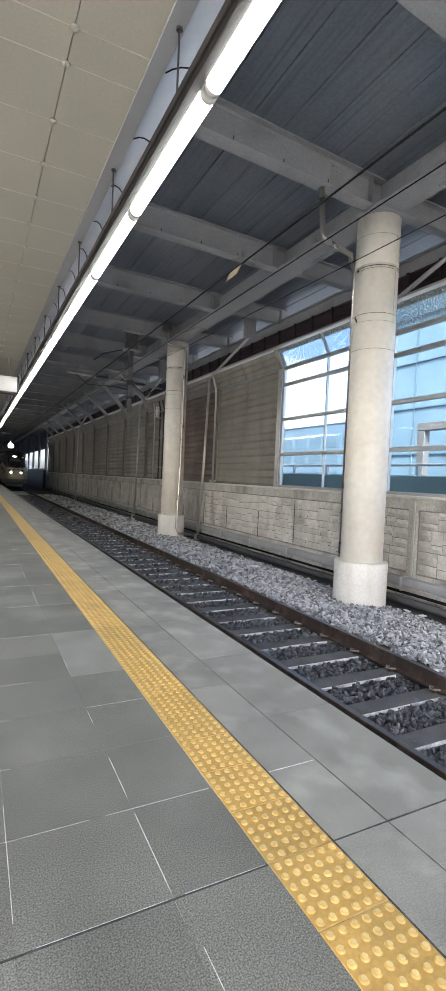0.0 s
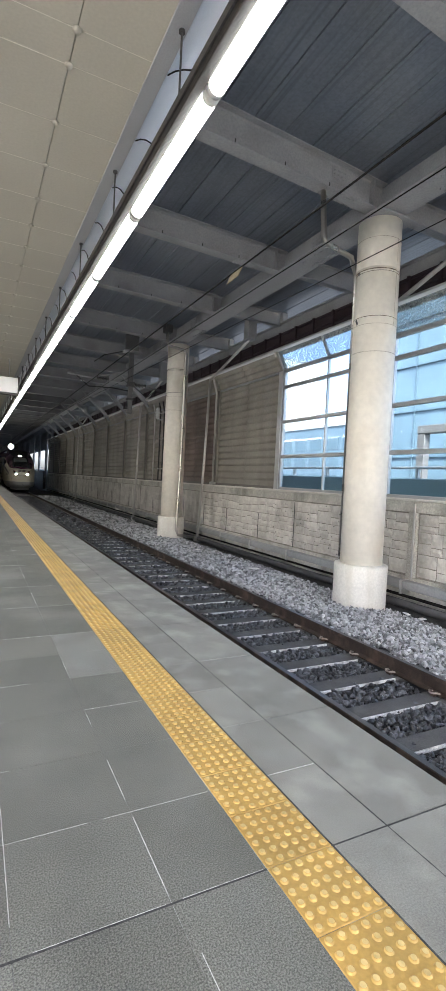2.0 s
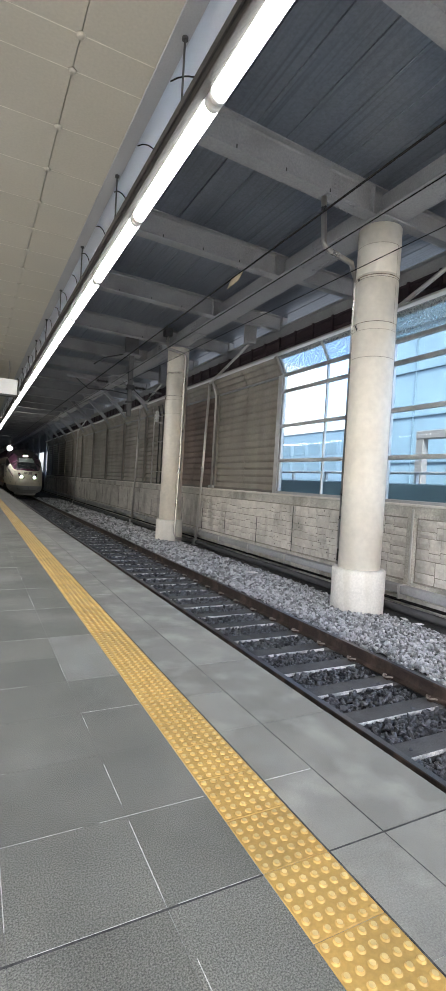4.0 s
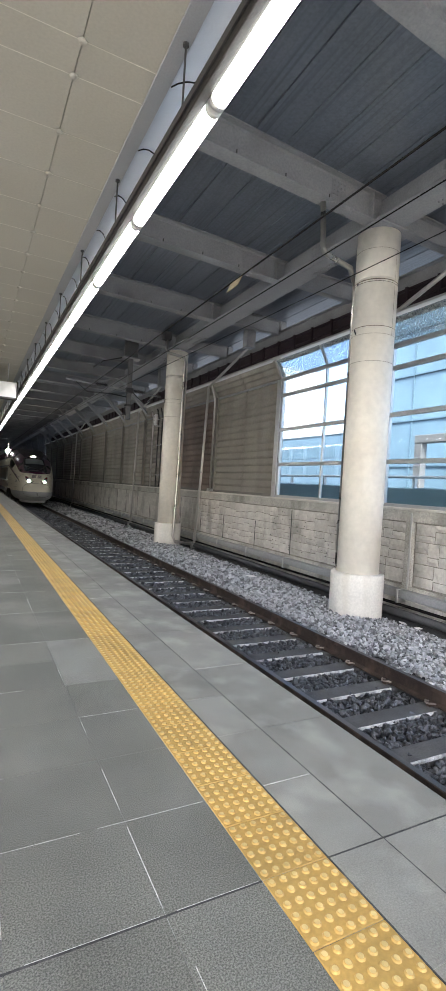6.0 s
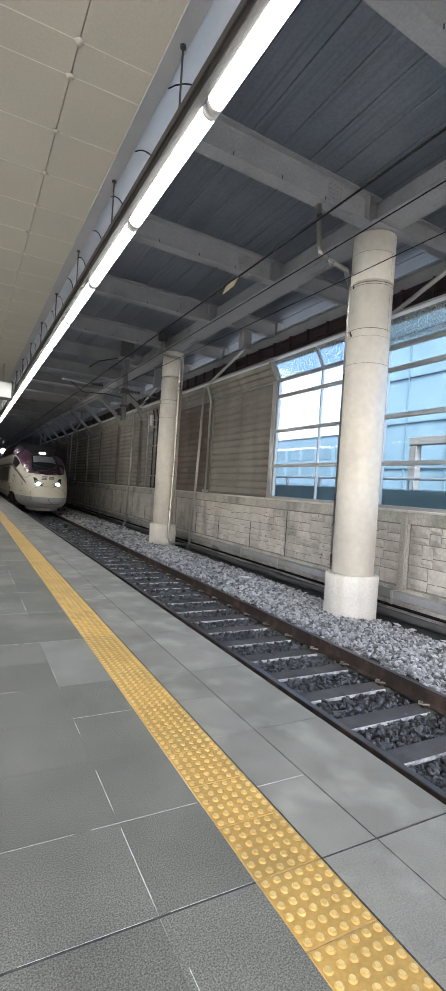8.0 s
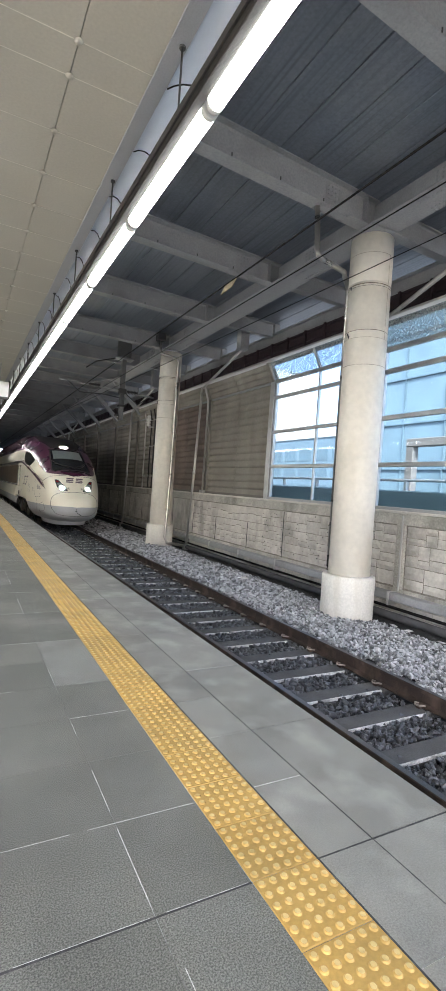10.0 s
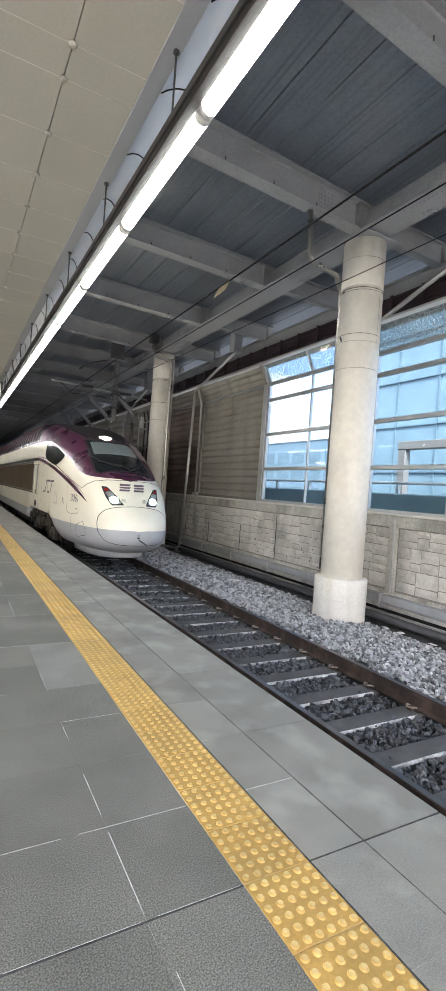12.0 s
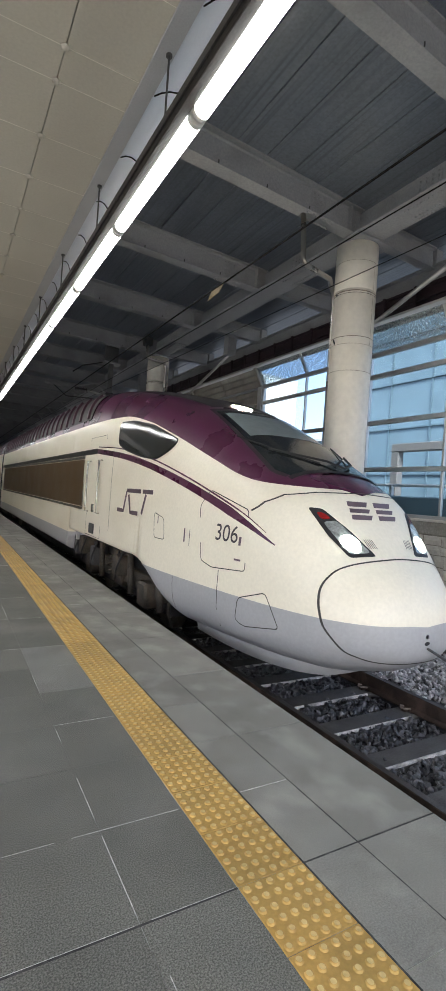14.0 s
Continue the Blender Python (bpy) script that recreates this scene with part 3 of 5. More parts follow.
def corrugated(y0, y1, z0, z1, x, material, parent, pitch=0.22):
    """A barrier sheet with rounded horizontal ribs."""
    bm = bmesh.new()
    n = round((z1 - z0) / pitch)
    pts = []
    for k in range(n):
        za = z0 + (z1 - z0) * k / n
        h = (z1 - z0) / n
        pts += [(x, za), (x - 0.045, za + 0.2 * h), (x - 0.05, za + 0.35 * h), (x - 0.012, za + 0.85 * h)]
    pts += [(x, z1), (x + 0.05, z1), (x + 0.05, z0)]
    prism(bm, pts, y0, y1)
    return part("ribbed_sheet", bm, material, parent)


for y in BAYS[1:]:
    build_post(y)
for k, y0 in enumerate(BAYS[1:-1]):
    y1 = y0 + 4.12
    if any(abs(y0 - w) < 0.1 for w in WINDOWS) or y0 < 3:
        build_window(y0, y1, "window_%d" % (k + 1))
        continue
    panel = thing("barrier_panel", "grime-streaked grey-brown ribbed noise barrier panel", "noise barrier", group="noise barrier panels", kind="structure")
    brown = 15.5 < y0 < 19
    for ya, yb in ((y0 + 0.06, y0 + 2.06 - 0.012), (y0 + 2.06 + 0.012, y1 - 0.06)):
        corrugated(ya, yb, 1.26, 4.62, WALL + 0.14, BROWNSHEET if brown else BARRIER, panel)
        ribs = []
        for q in range(3):
            for u, d in ((0.0, 0.0), (0.2, 0.04), (0.35, 0.045), (0.85, 0.01)):
                f = (q + u) / 3
                ribs.append((WALL + 0.10 - 0.27 * f - 0.87 * d, 4.645 + 0.475 * f - 0.49 * d))
        part("sloped_sheet", prism(bmesh.new(), ribs + [(WALL - 0.17, 5.12), (WALL - 0.13, 5.14), (WALL + 0.14, 4.665)], ya, yb), BARRIER, panel)
    part("base_rail", boxes((WALL + 0.03, WALL + 0.085, y0 + 0.06, y1 - 0.06, 1.254, 1.33), bev=0.005), POSTDARK, panel)
    part("frame_bar", boxes((WALL + 0.06, WALL + 0.13, y0 + 0.06, y1 - 0.06, 4.59, 4.64)), STEELGREY, panel)
tagged(part("barrier_cap", boxes((WALL - 0.27, WALL - 0.06, -8, 62, 5.163, 5.21), bev=0.008), PIPE), "bright metal capping along the top of the barrier", "capping", kind="structure")
tagged(part("end_wall_panel", boxes((WALL + 0.36, WALL + 0.6, 61.9, 62, -1.6, 5.2)), WALLCON), "plain end of the concrete wall", "wall", kind="structure")

# ---- roof deck over the track ----
DECK_Z, BEAM_Z, SKEW = 6.78, 6.28, 0.068
bm = boxes((1.6, 9.35, -6.4, 112, DECK_Z + 0.03, DECK_Z + 0.40))
for k in range(14):
    x0 = 1.62 + 0.55 * k - 0.31 * (k > 0)
    x1 = 1.62 + 0.55 * (k + 1) - 0.31
    # wide pan with a lap seam
    prof = [(x0 + 0.008, 0.03), (x0 + 0.008, 0.006), (x0 + 0.014, 0.0)]
    prof += [(x1 - 0.014, 0.0), (x1 - 0.008, 0.006), (x1 - 0.008, 0.03)]
    prism(bm, [(x, DECK_Z + z) for x, z in prof], -6.4, 112)
tagged(part("ceiling_deck", bm, DECK), "grey-blue metal roof deck with long seams", "ceiling", kind="structure")


def skewed(bm, k=SKEW):
    """Lays a beam built square to the track slightly askew, as the roof frame runs."""
    for v in bm.verts:
        v.co.y += k * (v.co.x - 3.0)
    return bm


def h_beam(x0, x1, y, z0, z1, w, k=SKEW):
    """Rolled H section: two flanges and a web with small root fillets."""
    t, h, r = 0.022, 0.009, 0.024
    prof = [(-w / 2, z0), (w / 2, z0), (w / 2, z0 + t), (h + r, z0 + t), (h, z0 + t + r), (h, z1 - t - r), (h + r, z1 - t), (w / 2, z1 - t), (w / 2, z1),
            (-w / 2, z1), (-w / 2, z1 - t), (-h - r, z1 - t), (-h, z1 - t - r), (-h, z0 + t + r), (-h - r, z0 + t), (-w / 2, z0 + t)]
    bm = bmesh.new()
    a = [bm.verts.new((x0, y + p, z)) for p, z in prof]
    b = [bm.verts.new((x1, y + p, z)) for p, z in prof]
    n = len(prof)
    for i in range(n):
        bm.faces.new((a[i], a[(i + 1) % n], b[(i + 1) % n], b[i]))
    bm.faces.new(a[::-1])
    bm.faces.new(b)
    return skewed(bm, k)


bolt = mesh_of(turned(bmesh.new(), [(0.017, 0), (0.017, 0.014), (0.010, 0.020)], 6), STEELGREY, "bolt")
lug_mesh = mesh_of(boxes((-0.009, 0.009, -0.012, 0.0, 0.0, 0.055), bev=0.003), DARKGREY, "lug")


def cross_beam(y, near):
    """A rolled beam from the canopy to the girder, spliced near the column line, with a lighter stub beyond."""
    b = thing("cross_beam", "dull grey painted steel beam under the roof deck", "beam", group="cross beams", kind="structure")
    part("inner_beam", h_beam(1.645, 6.325, y, BEAM_Z, DECK_Z - 0.003, 0.262), STEELGREY, b)
    part("outer_beam", h_beam(6.455, 8.44, y + 0.10, BEAM_Z + 0.06, DECK_Z - 0.003, 0.20, 0.035), STEELGREY, b)
    if not near:
        return b
    yc = y + SKEW * 2.3
    part("splice_plate", skewed(boxes((4.95, 5.62, y - 0.12, y + 0.12, BEAM_Z - 0.014, BEAM_Z - 0.001), bev=0.003)), STEELGREY, b)
    part("web_plate", skewed(boxes((5.14, 5.46, y - 0.024, y - 0.0105, BEAM_Z + 0.08, DECK_Z - 0.09), bev=0.003)), STEELGREY, b)
    for i in range(9):
        for w in (-0.085, 0.085):
            o = part("bolt", bolt, None, b)
            o.matrix_basis = pose(4.99 + 0.074 * i, y + w + SKEW * (1.99 + 0.074 * i), BEAM_Z - 0.015, 180, 0, 0)
    for i in range(4):
        for j in range(5):
            o = part("bolt", bolt, None, b)
            o.matrix_basis = pose(5.18 + 0.08 * i, yc - 0.027 + SKEW * (0.08 * i - 0.12), BEAM_Z + 0.11 + 0.07 * j, 90, 0, 0)
    for x in (2.3, 3.2, 4.1, 5.0):
        o = part("lug", lug_mesh, None, b)
        o.location = (x, y - 0.1315 + SKEW * (x - 3.0), BEAM_Z + 0.004)
    part("stiffener", skewed(boxes((6.02, 6.035, y - 0.125, y - 0.0105, BEAM_Z + 0.024, DECK_Z - 0.027))), STEELGREY, b)
    return b


BEAMS = [-6.0, -2.9, 0.55, 3.72, 6.64, 9.72, 13.07, 16.67] + [16.67 + 3.333 * k for k in range(1, 28)]
for y in BEAMS:
    cross_beam(y, 3 < y < 18)
girder = thing("long_girder", "grey steel girder running along the column heads", "girder", kind="structure")
part("web", boxes((6.36, 6.42, -6.4, 112, BEAM_Z + 0.033, DECK_Z - 0.003)), STEELGREY, girder)
part("flange", boxes((6.09, 6.69, -6.4, 112, BEAM_Z - 0.004, BEAM_Z + 0.03), bev=0.006), STEELGREY, girder)
for yc in (7.04, 17.04):
    for y0 in (yc - 2.1, yc + 1.25):
        part("girder_splice", boxes((6.12, 6.66, y0, y0 + 0.85, BEAM_Z - 0.018, BEAM_Z - 0.006), bev=0.003), STEELGREY, girder)
        part("girder_web_splice", boxes((6.344, 6.358, y0 + 0.2, y0 + 0.65, BEAM_Z + 0.08, DECK_Z - 0.07), bev=0.003), STEELGREY, girder)
        for i in range(11):
            for x in (6.16, 6.26, 6.52, 6.62):
                o = part("bolt", bolt, None, girder)
                o.matrix_basis = pose(x, y0 + 0.04 + 0.077 * i, BEAM_Z - 0.019, 180, 0, 0)
        for i in range(4):
            for j in range(5):
                o = part("bolt", bolt, None, girder)
                o.matrix_basis = pose(6.343, y0 + 0.25 + 0.115 * i, BEAM_Z + 0.11 + 0.07 * j, 0, -90, 0)
edge = thing("edge_girder", "grey steel edge girder above the barrier", "girder", kind="structure")
part("web", boxes((8.55, 8.60, -6.4, 112, 6.103, 6.44)), STEELGREY, edge)
part("flange", boxes((8.44, 8.71, -6.4, 112, 6.07, 6.10), bev=0.006), STEELGREY, edge)
# added pale strip that stands for light along the flange edge
part("edge_trim", boxes((8.425, 8.437, -6.4, 112, 6.07, 6.115), bev=0.002), ALU, edge, "pale strip standing for the lit flange edge")
part("top_flange", boxes((8.44, 8.71, -6.4, 112, 6.443, 6.47), bev=0.006), STEELGREY, edge)
pack = mesh_of(boxes((8.48, 8.67, -0.08, 0.08, 6.473, DECK_Z - 0.003), bev=0.006), STEELGREY, "packing_block")
for y in BEAMS:
    part("packing_block", pack, None, edge).location.y = y + 0.30

# maroon grille between the barrier and the edge girder
grille = thing("maroon_grille", "dark maroon steel grille above the barrier", "grille", kind="structure")
part("backing", boxes((8.42, 8.436, -5, 75, 5.40, 6.08)), MAROON, grille)
for z in (5.55, 5.80, 6.04):
    part("rail_bar", boxes((8.36, 8.418, -5, 75, z - 0.03, z + 0.03)), MAROON, grille)
slat = mesh_of(boxes((8.30, 8.357, -0.03, 0.03, 5.48, 6.07)), MAROON, "upright")
for k in range(60):
    part("upright", slat, None, grille).location.y = -3 + 0.85 * k

# ---- columns ----


RINGDARK = mat("ring_dirt", (0.20, 0.155, 0.115), 0.8, vary=0.6, scale=9, bump=0.1, space="World", stains=((0.62, 0.55, 0.45), 9, 0.9))
RINGFAINT = mat("ring_faint", (0.52, 0.46, 0.38), 0.7, vary=0.3, scale=9, bump=0.1, space="World", stains=((0.80, 0.75, 0.66), 6, 0.9))


def build_column(y):
    c = thing("column", "cream painted round concrete column on a wider base", "column", (6.5, y, 0), "columns beside the track")
    part("shaft", turned(bmesh.new(), [(0.385, 0.02), (0.385, 3.0), (0.385, 5.35), (0.382, 5.352), (0.385, 5.356), (0.385, 6.22)], 48), COLUMN, c)
    part("base", turned(bmesh.new(), [(0.48, -1.5), (0.485, -0.01), (0.478, 0.005), (0.40, 0.02)], 48), CONCRETE, c, "bare concrete collar with stains")
    part("cap_plate", boxes((-0.45, 0.45, -0.45, 0.45, 6.221, 6.258), bev=0.006), STEELGREY, c)
    for z, h, m in ((5.86, 0.004, RINGFAINT), (5.305, 0.008, RINGDARK), (5.265, 0.004, RINGDARK), (4.475, 0.005, RINGDARK), (4.34, 0.004, RINGFAINT), (3.85, 0.005, RINGFAINT)):
        part("joint_ring", turned(bmesh.new(), [(0.380, z - h - 0.002), (0.3868, z - h), (0.3868, z + h), (0.380, z + h + 0.002)], 48), m, c)
    seam = bmesh.new()
    tube(seam, [(0.3865 * math.cos(-1.33), 0.3865 * math.sin(-1.33), z) for z in (4.34, 5.0, 5.86)], 0.004, 6)
    part("formwork_seam", seam, RINGFAINT, c, "faint upright seam of the formwork")
    for z, a0 in ((5.27, -3.30), (4.43, -3.32), (4.38, -3.24)):
        part("chip", turned(bmesh.new(), [(0.004, -0.03), (0.018, -0.01), (0.020, 0.012), (0.005, 0.035)], 7, (0.383 * math.cos(a0), 0.383 * math.sin(a0), z)), DARKGREY, c, "dark chipped spot")
    return c


build_column(7.04)
build_column(17.04)
# ---- platform canopy and lights ----
SOF = 4.18
PANEL_X = [0.487 - 0.9 * k for k in range(12)]
bm = boxes((-7, 1.0, -7.5, 112, SOF + 0.02, SOF + 0.12))
rows_y = [3.295 - 0.62 * k for k in range(15)][::-1] + [3.603 + 0.62 * k for k in range(95)]
for xa, xb in [(0.487, 0.98)] + [(PANEL_X[k + 1], PANEL_X[k]) for k in range(2)]:
    for ya, yb in zip(rows_y, rows_y[1:]):
        box(bm, xa + 0.004, xb - 0.004, ya + 0.003, yb - 0.003, SOF, SOF + 0.02)
box(bm, -7, PANEL_X[2] - 0.004, -7.5, 112, SOF, SOF + 0.02)
tagged(part("ceiling_soffit", bm, SOFFIT), "beige metal panel soffit of the platform canopy", "ceiling", kind="structure")
strips = bmesh.new()
for ya in rows_y[10:70]:
    for xa, xb in ((-1.31, 0.470), (0.505, 0.972)):
        box(strips, xa, xb, ya - 0.0026, ya + 0.0026, SOF - 0.0015, SOF + 0.015)
tagged(part("soffit_joint_strips", strips, mat("pale_joint", (0.80, 0.775, 0.70), 0.5, vary=0.1, scale=2, bump=0.0, space="World")), "pale cover strips over the soffit joints", "trim", kind="structure")
studs = thing("soffit_fixings", "small round fixings at the joints of the soffit panels", "fixing", kind="structure")
stud = mesh_of(turned(bmesh.new(), [(0.030, 0.0), (0.027, -0.012), (0.012, -0.018)], 12), SOFFIT, "fixing_disc")
for y in rows_y[12:60]:
    part("fixing_disc", stud, None, studs).location = (0.487, y, SOF - 0.001)
fascia = tagged(part("canopy_edge", prism(bmesh.new(), [(0.984, SOF + 0.015), (1.10, SOF + 0.005), (1.62, SOF + 0.42), (1.62, SOF + 0.52), (1.09, SOF + 0.12), (0.984, SOF + 0.12)], -7.5, 112), FASCIA),
                "pale blue-grey curved metal edge of the canopy", "canopy edge", kind="structure")
part("trim", boxes((0.975, 1.09, -7.5, 112, SOF - 0.012, SOF + 0.004), bev=0.003), mat("trim_grey", (0.42, 0.43, 0.46), 0.5, vary=0.08, scale=2, bump=0.02, space="World"), fascia)
tagged(part("upper_fascia", boxes((1.60, 1.64, -6.4, 112, SOF + 0.42, DECK_Z)), FASCIA), "plain grey sheet between canopy and roof deck", "wall", kind="structure")

LAMP_Z, LAMP_X, PITCH, LAMP_Y = 3.62, 1.15, 1.513, 2.66


def build_lights():
    ch = thing("lamp_channel", "grey-brown steel channel carrying the tube lights", "lamp channel")
    part("channel", boxes((1.035, 1.098, -6, 70, LAMP_Z + 0.01, LAMP_Z + 0.09), bev=0.006), ALUDARK, ch)
    part("lip", boxes((1.020, 1.033, -6, 70, LAMP_Z + 0.05, LAMP_Z + 0.10)), DARKGREY, ch, "thin dark lip")
    part("spine", boxes((1.10, 1.19, -6, 70, LAMP_Z + 0.062, LAMP_Z + 0.10)), ALUDARK, ch)
    lamp = thing("tube_light", "white glowing tube light hung over the platform edge", "tube light", group="row of tube lights")
    part("tube", tube(bmesh.new(), [(LAMP_X, 0.05, LAMP_Z + 0.01), (LAMP_X, PITCH - 0.05, LAMP_Z + 0.01)], 0.048, 14), TUBE, lamp)
    for y in (0.012, PITCH - 0.048):
        part("end_cap", tube(bmesh.new(), [(LAMP_X, y, LAMP_Z + 0.01), (LAMP_X, y + 0.036, LAMP_Z + 0.01)], 0.050, 14), PLASTIC, lamp, "translucent end cap")
    for k in range(-5, 19):
        if k:
            copy_thing(lamp, Matrix.Translation((0, LAMP_Y + PITCH * k, 0)))
    lamp.location.y = LAMP_Y
    rod = thing("hanger_rod", "thin steel rod hanging the lamp channel from the canopy", "hanger rod", group="hanger rods")
    part("rod", tube(bmesh.new(), [(1.055, 0, LAMP_Z + 0.09), (1.055, 0, SOF - 0.008)], 0.007, 8), DARKGREY, rod)
    part("plate", turned(bmesh.new(), [(0.02, SOF - 0.028), (0.02, SOF - 0.013)], 12, (1.055, 0, 0)), DARKGREY, rod)
    part("nut", turned(bmesh.new(), [(0.016, LAMP_Z + 0.09), (0.016, LAMP_Z + 0.13)], 6, (1.055, 0, 0)), ALU, rod)
    loop = thing("cable_loop", "thin dark cable arching from canopy to lamp channel", "cable", group="cable loops")
    part("cable_run", tube(bmesh.new(), [(1.098, 0.0, SOF - 0.010), (1.112, -0.10, SOF - 0.050), (1.112, -0.26, SOF - 0.150), (1.100, -0.44, SOF - 0.285), (1.085, -0.58, SOF - 0.40), (1.070, -0.64, LAMP_Z + 0.09)], 0.005, 6), WIRE, loop)
    for k in range(-2, 24):
        m = Matrix.Translation((0, 2.965 + 1.61 * k, 0))
        if k:
            copy_thing(rod, m)
        else:
            rod.location.y = 2.965
    for k in range(-4, 40):
        if k:
            copy_thing(loop, Matrix.Translation((0, 3.33 + 0.76 * k, 0)))
        else:
            loop.location.y = 3.33


build_lights()

sign = thing("hanging_sign", "white box sign hung under the canopy seen from its back", "sign", (0.2, 13.5, 0))
part("sign_box", boxes((-1.6, 0.70, -0.09, 0.09, 3.335, 3.71), bev=0.01), PLASTIC, sign)
part("sign_frame", boxes((-1.62, 0.70, -0.10, 0.10, 3.29, 3.332), (0.703, 0.735, -0.10, 0.10, 3.29, 3.74)), ALUDARK, sign)
for x in (-1.2, 0.5):
    part("hanger", tube(bmesh.new(), [(x, 0, 3.705), (x, 0, SOF)], 0.012, 8), ALU, sign)

# ---- pipes, poles and wires ----
for y in (8.5, 16.75, 25.0, 41.6):
    p = thing("conduit_pole", "galvanised conduit pipe rising up the wall and bending to the roof", "conduit pipe", group="conduit pipes on the wall")
    part("upright", tube(bmesh.new(), [(WALL - 0.33, y - 0.1, -0.75), (WALL - 0.34, y - 0.4, 2.0), (WALL - 0.34, y - 0.6, 4.97)], 0.045, 12), PIPE, p)
    part("arm", tube(bmesh.new(), [(WALL - 0.34, y - 0.6, 4.97), (WALL - 0.10, y - 1.9, 5.62), (WALL + 0.0, y - 2.7, 5.97)], 0.045, 12), PIPE, p)
    part("junction_box", boxes((WALL - 0.15, WALL + 0.15, y - 2.9, y - 2.6, 5.95, DECK_Z), bev=0.01), STEELGREY, p)
    part("collar", turned(bmesh.new(), [(0.06, 0), (0.06, 0.10)], 12, (WALL - 0.34, y - 0.38, 1.9)), ALU, p)
    part("shoe", boxes((WALL - 0.42, WALL - 0.24, y - 0.2, y + 0.05, -0.95, -0.68), bev=0.01), ALU, p)
p = thing("wall_pipe", "slim galvanised pipe bent over the top of the barrier", "pipe")
part("run", tube(bmesh.new(), [(WALL - 0.06, 16.15, 1.35), (WALL - 0.06, 16.15, 4.55), (WALL - 0.32, 16.0, 5.08)], 0.035, 10), PIPE, p)
part("foot", boxes((WALL - 0.12, WALL, 16.0, 16.3, 1.26, 1.36), bev=0.01), ALU, p)
DOWNPIPE = mat("dull_steel_pipe", (0.40, 0.385, 0.36), 0.30, metal=0.85, vary=0.08, scale=3, bump=0.0, space="World")
d = thing("downpipe", "galvanised drain pipe on the cream column", "drain pipe")
part("run", tube(bmesh.new(), [(5.88, 16.55, 6.50), (5.88, 16.55, 6.15), (5.95, 16.55, 6.03), (6.52, 16.50, 5.95), (6.60, 16.52, 5.83), (6.56, 16.5, 2.0), (6.50, 16.48, -0.42), (6.56, 16.44, -0.60), (7.2, 16.5, -0.70)], 0.05, 12), DOWNPIPE, d)
part("head", boxes((5.74, 6.02, 16.42, 16.68, 6.46, 6.74), bev=0.02), DARKGREY, d)
d = thing("downpipe", "galvanised drain pipe bending from the roof to the column", "drain pipe")
part("run", tube(bmesh.new(), [(4.99, 6.78, 6.262), (5.0, 6.72, 5.53), (5.03, 6.72, 5.44), (5.12, 6.73, 5.41), (5.88, 7.05, 5.50), (6.14, 7.33, 5.57), (6.33, 7.47, 5.52), (6.40, 7.50, 5.40), (6.40, 7.50, 0.02)], 0.046, 12), DOWNPIPE, d)

for x, x2, z, r in ((3.55, 3.55, 4.70, 0.012), (4.9, 4.9, 5.285, 0.009), (6.14, 4.67, 5.115, 0.007)):
    w = tube(bmesh.new(), [(x, -10, z), (x2, 30, z), (x2, 100, z)], r, 6)
    tagged(part("overhead_wire", w, WIRE), "dark overhead line wire above the track", "wire", "overhead wires")
tag = thing("wire_tag", "small pale plastic tag hanging on the overhead wire", "tag", (3.55, 7.04, 4.70))
b = bmesh.new()
near, away = [[b.verts.new((x, y, z)) for y, z in ((-0.27, -0.005), (-0.14, -0.10), (0.24, -0.115), (0.10, -0.005))] for x in (-0.006, 0.006)]
b.faces.new(near)
b.faces.new(away[::-1])
for i in range(4):
    b.faces.new((near[i], near[(i + 1) % 4], away[(i + 1) % 4], away[i]))
part("plate", b, mat("tag_cream", (0.42, 0.35, 0.23), 0.6), tag)
MASTGREY = mat("mast_grey", (0.15, 0.152, 0.155), 0.55, metal=0.3, vary=0.2, scale=3, bump=0.05, space="World")
drop = thing("catenary_drop_tube", "grey drop tube holding the overhead line", "drop tube", (5.2, 18.6, -0.2245))
drop.scale = (1.157, 1.157, 1.157)
part("mast", boxes((-0.07, 0.07, -0.07, 0.07, 3.47, 5.449), bev=0.01), MASTGREY, drop)
part("top_plate", boxes((-0.3, 0.3, -0.2, 0.2, 5.45, 5.50), bev=0.01), STEELGREY, drop)
part("hanger_stem", boxes((-0.22, 0.22, -0.06, 0.06, 5.501, 6.05)), MASTGREY, drop)
part("cantilever", tube(bmesh.new(), [(-2.0, 0, 4.52), (0, 0, 4.42), (1.1, 0, 4.36)], 0.03, 8), STEELGREY, drop)
part("steady_arm", tube(bmesh.new(), [(-1.2, 0, 4.47), (-0.5, 0, 4.75), (0, 0, 4.95)], 0.02, 8), STEELGREY, drop)
for x in (-1.1, 0.15):
    ribs = []
    for q in range(8):
        ribs += [(0.035, 0.05 * q), (0.070, 0.05 * q + 0.012), (0.035, 0.05 * q + 0.025)]
    part("insulator", turned(bmesh.new(), ribs, 12, (x, 0, 4.43 - 0.05 * x), axis='x'), DARKGREY, drop, "ribbed brown insulator")
part("register_arm", tube(bmesh.new(), [(-1.75, 0, 4.50), (-1.35, 0, 4.20), (-0.6, 0, 4.24), (-0.07, 0, 4.20)], 0.018, 8), DARKGREY, drop)
for spec in ((-0.12, 0.12, -0.10, 0.10, 4.34, 4.50), (-0.11, 0.11, -0.09, 0.09, 3.90, 3.97), (-0.20, -0.07, -0.04, 0.04, 3.60, 3.66)):
    part("bracket", boxes(spec, bev=0.008), DARKGREY, drop, "clamped bracket")
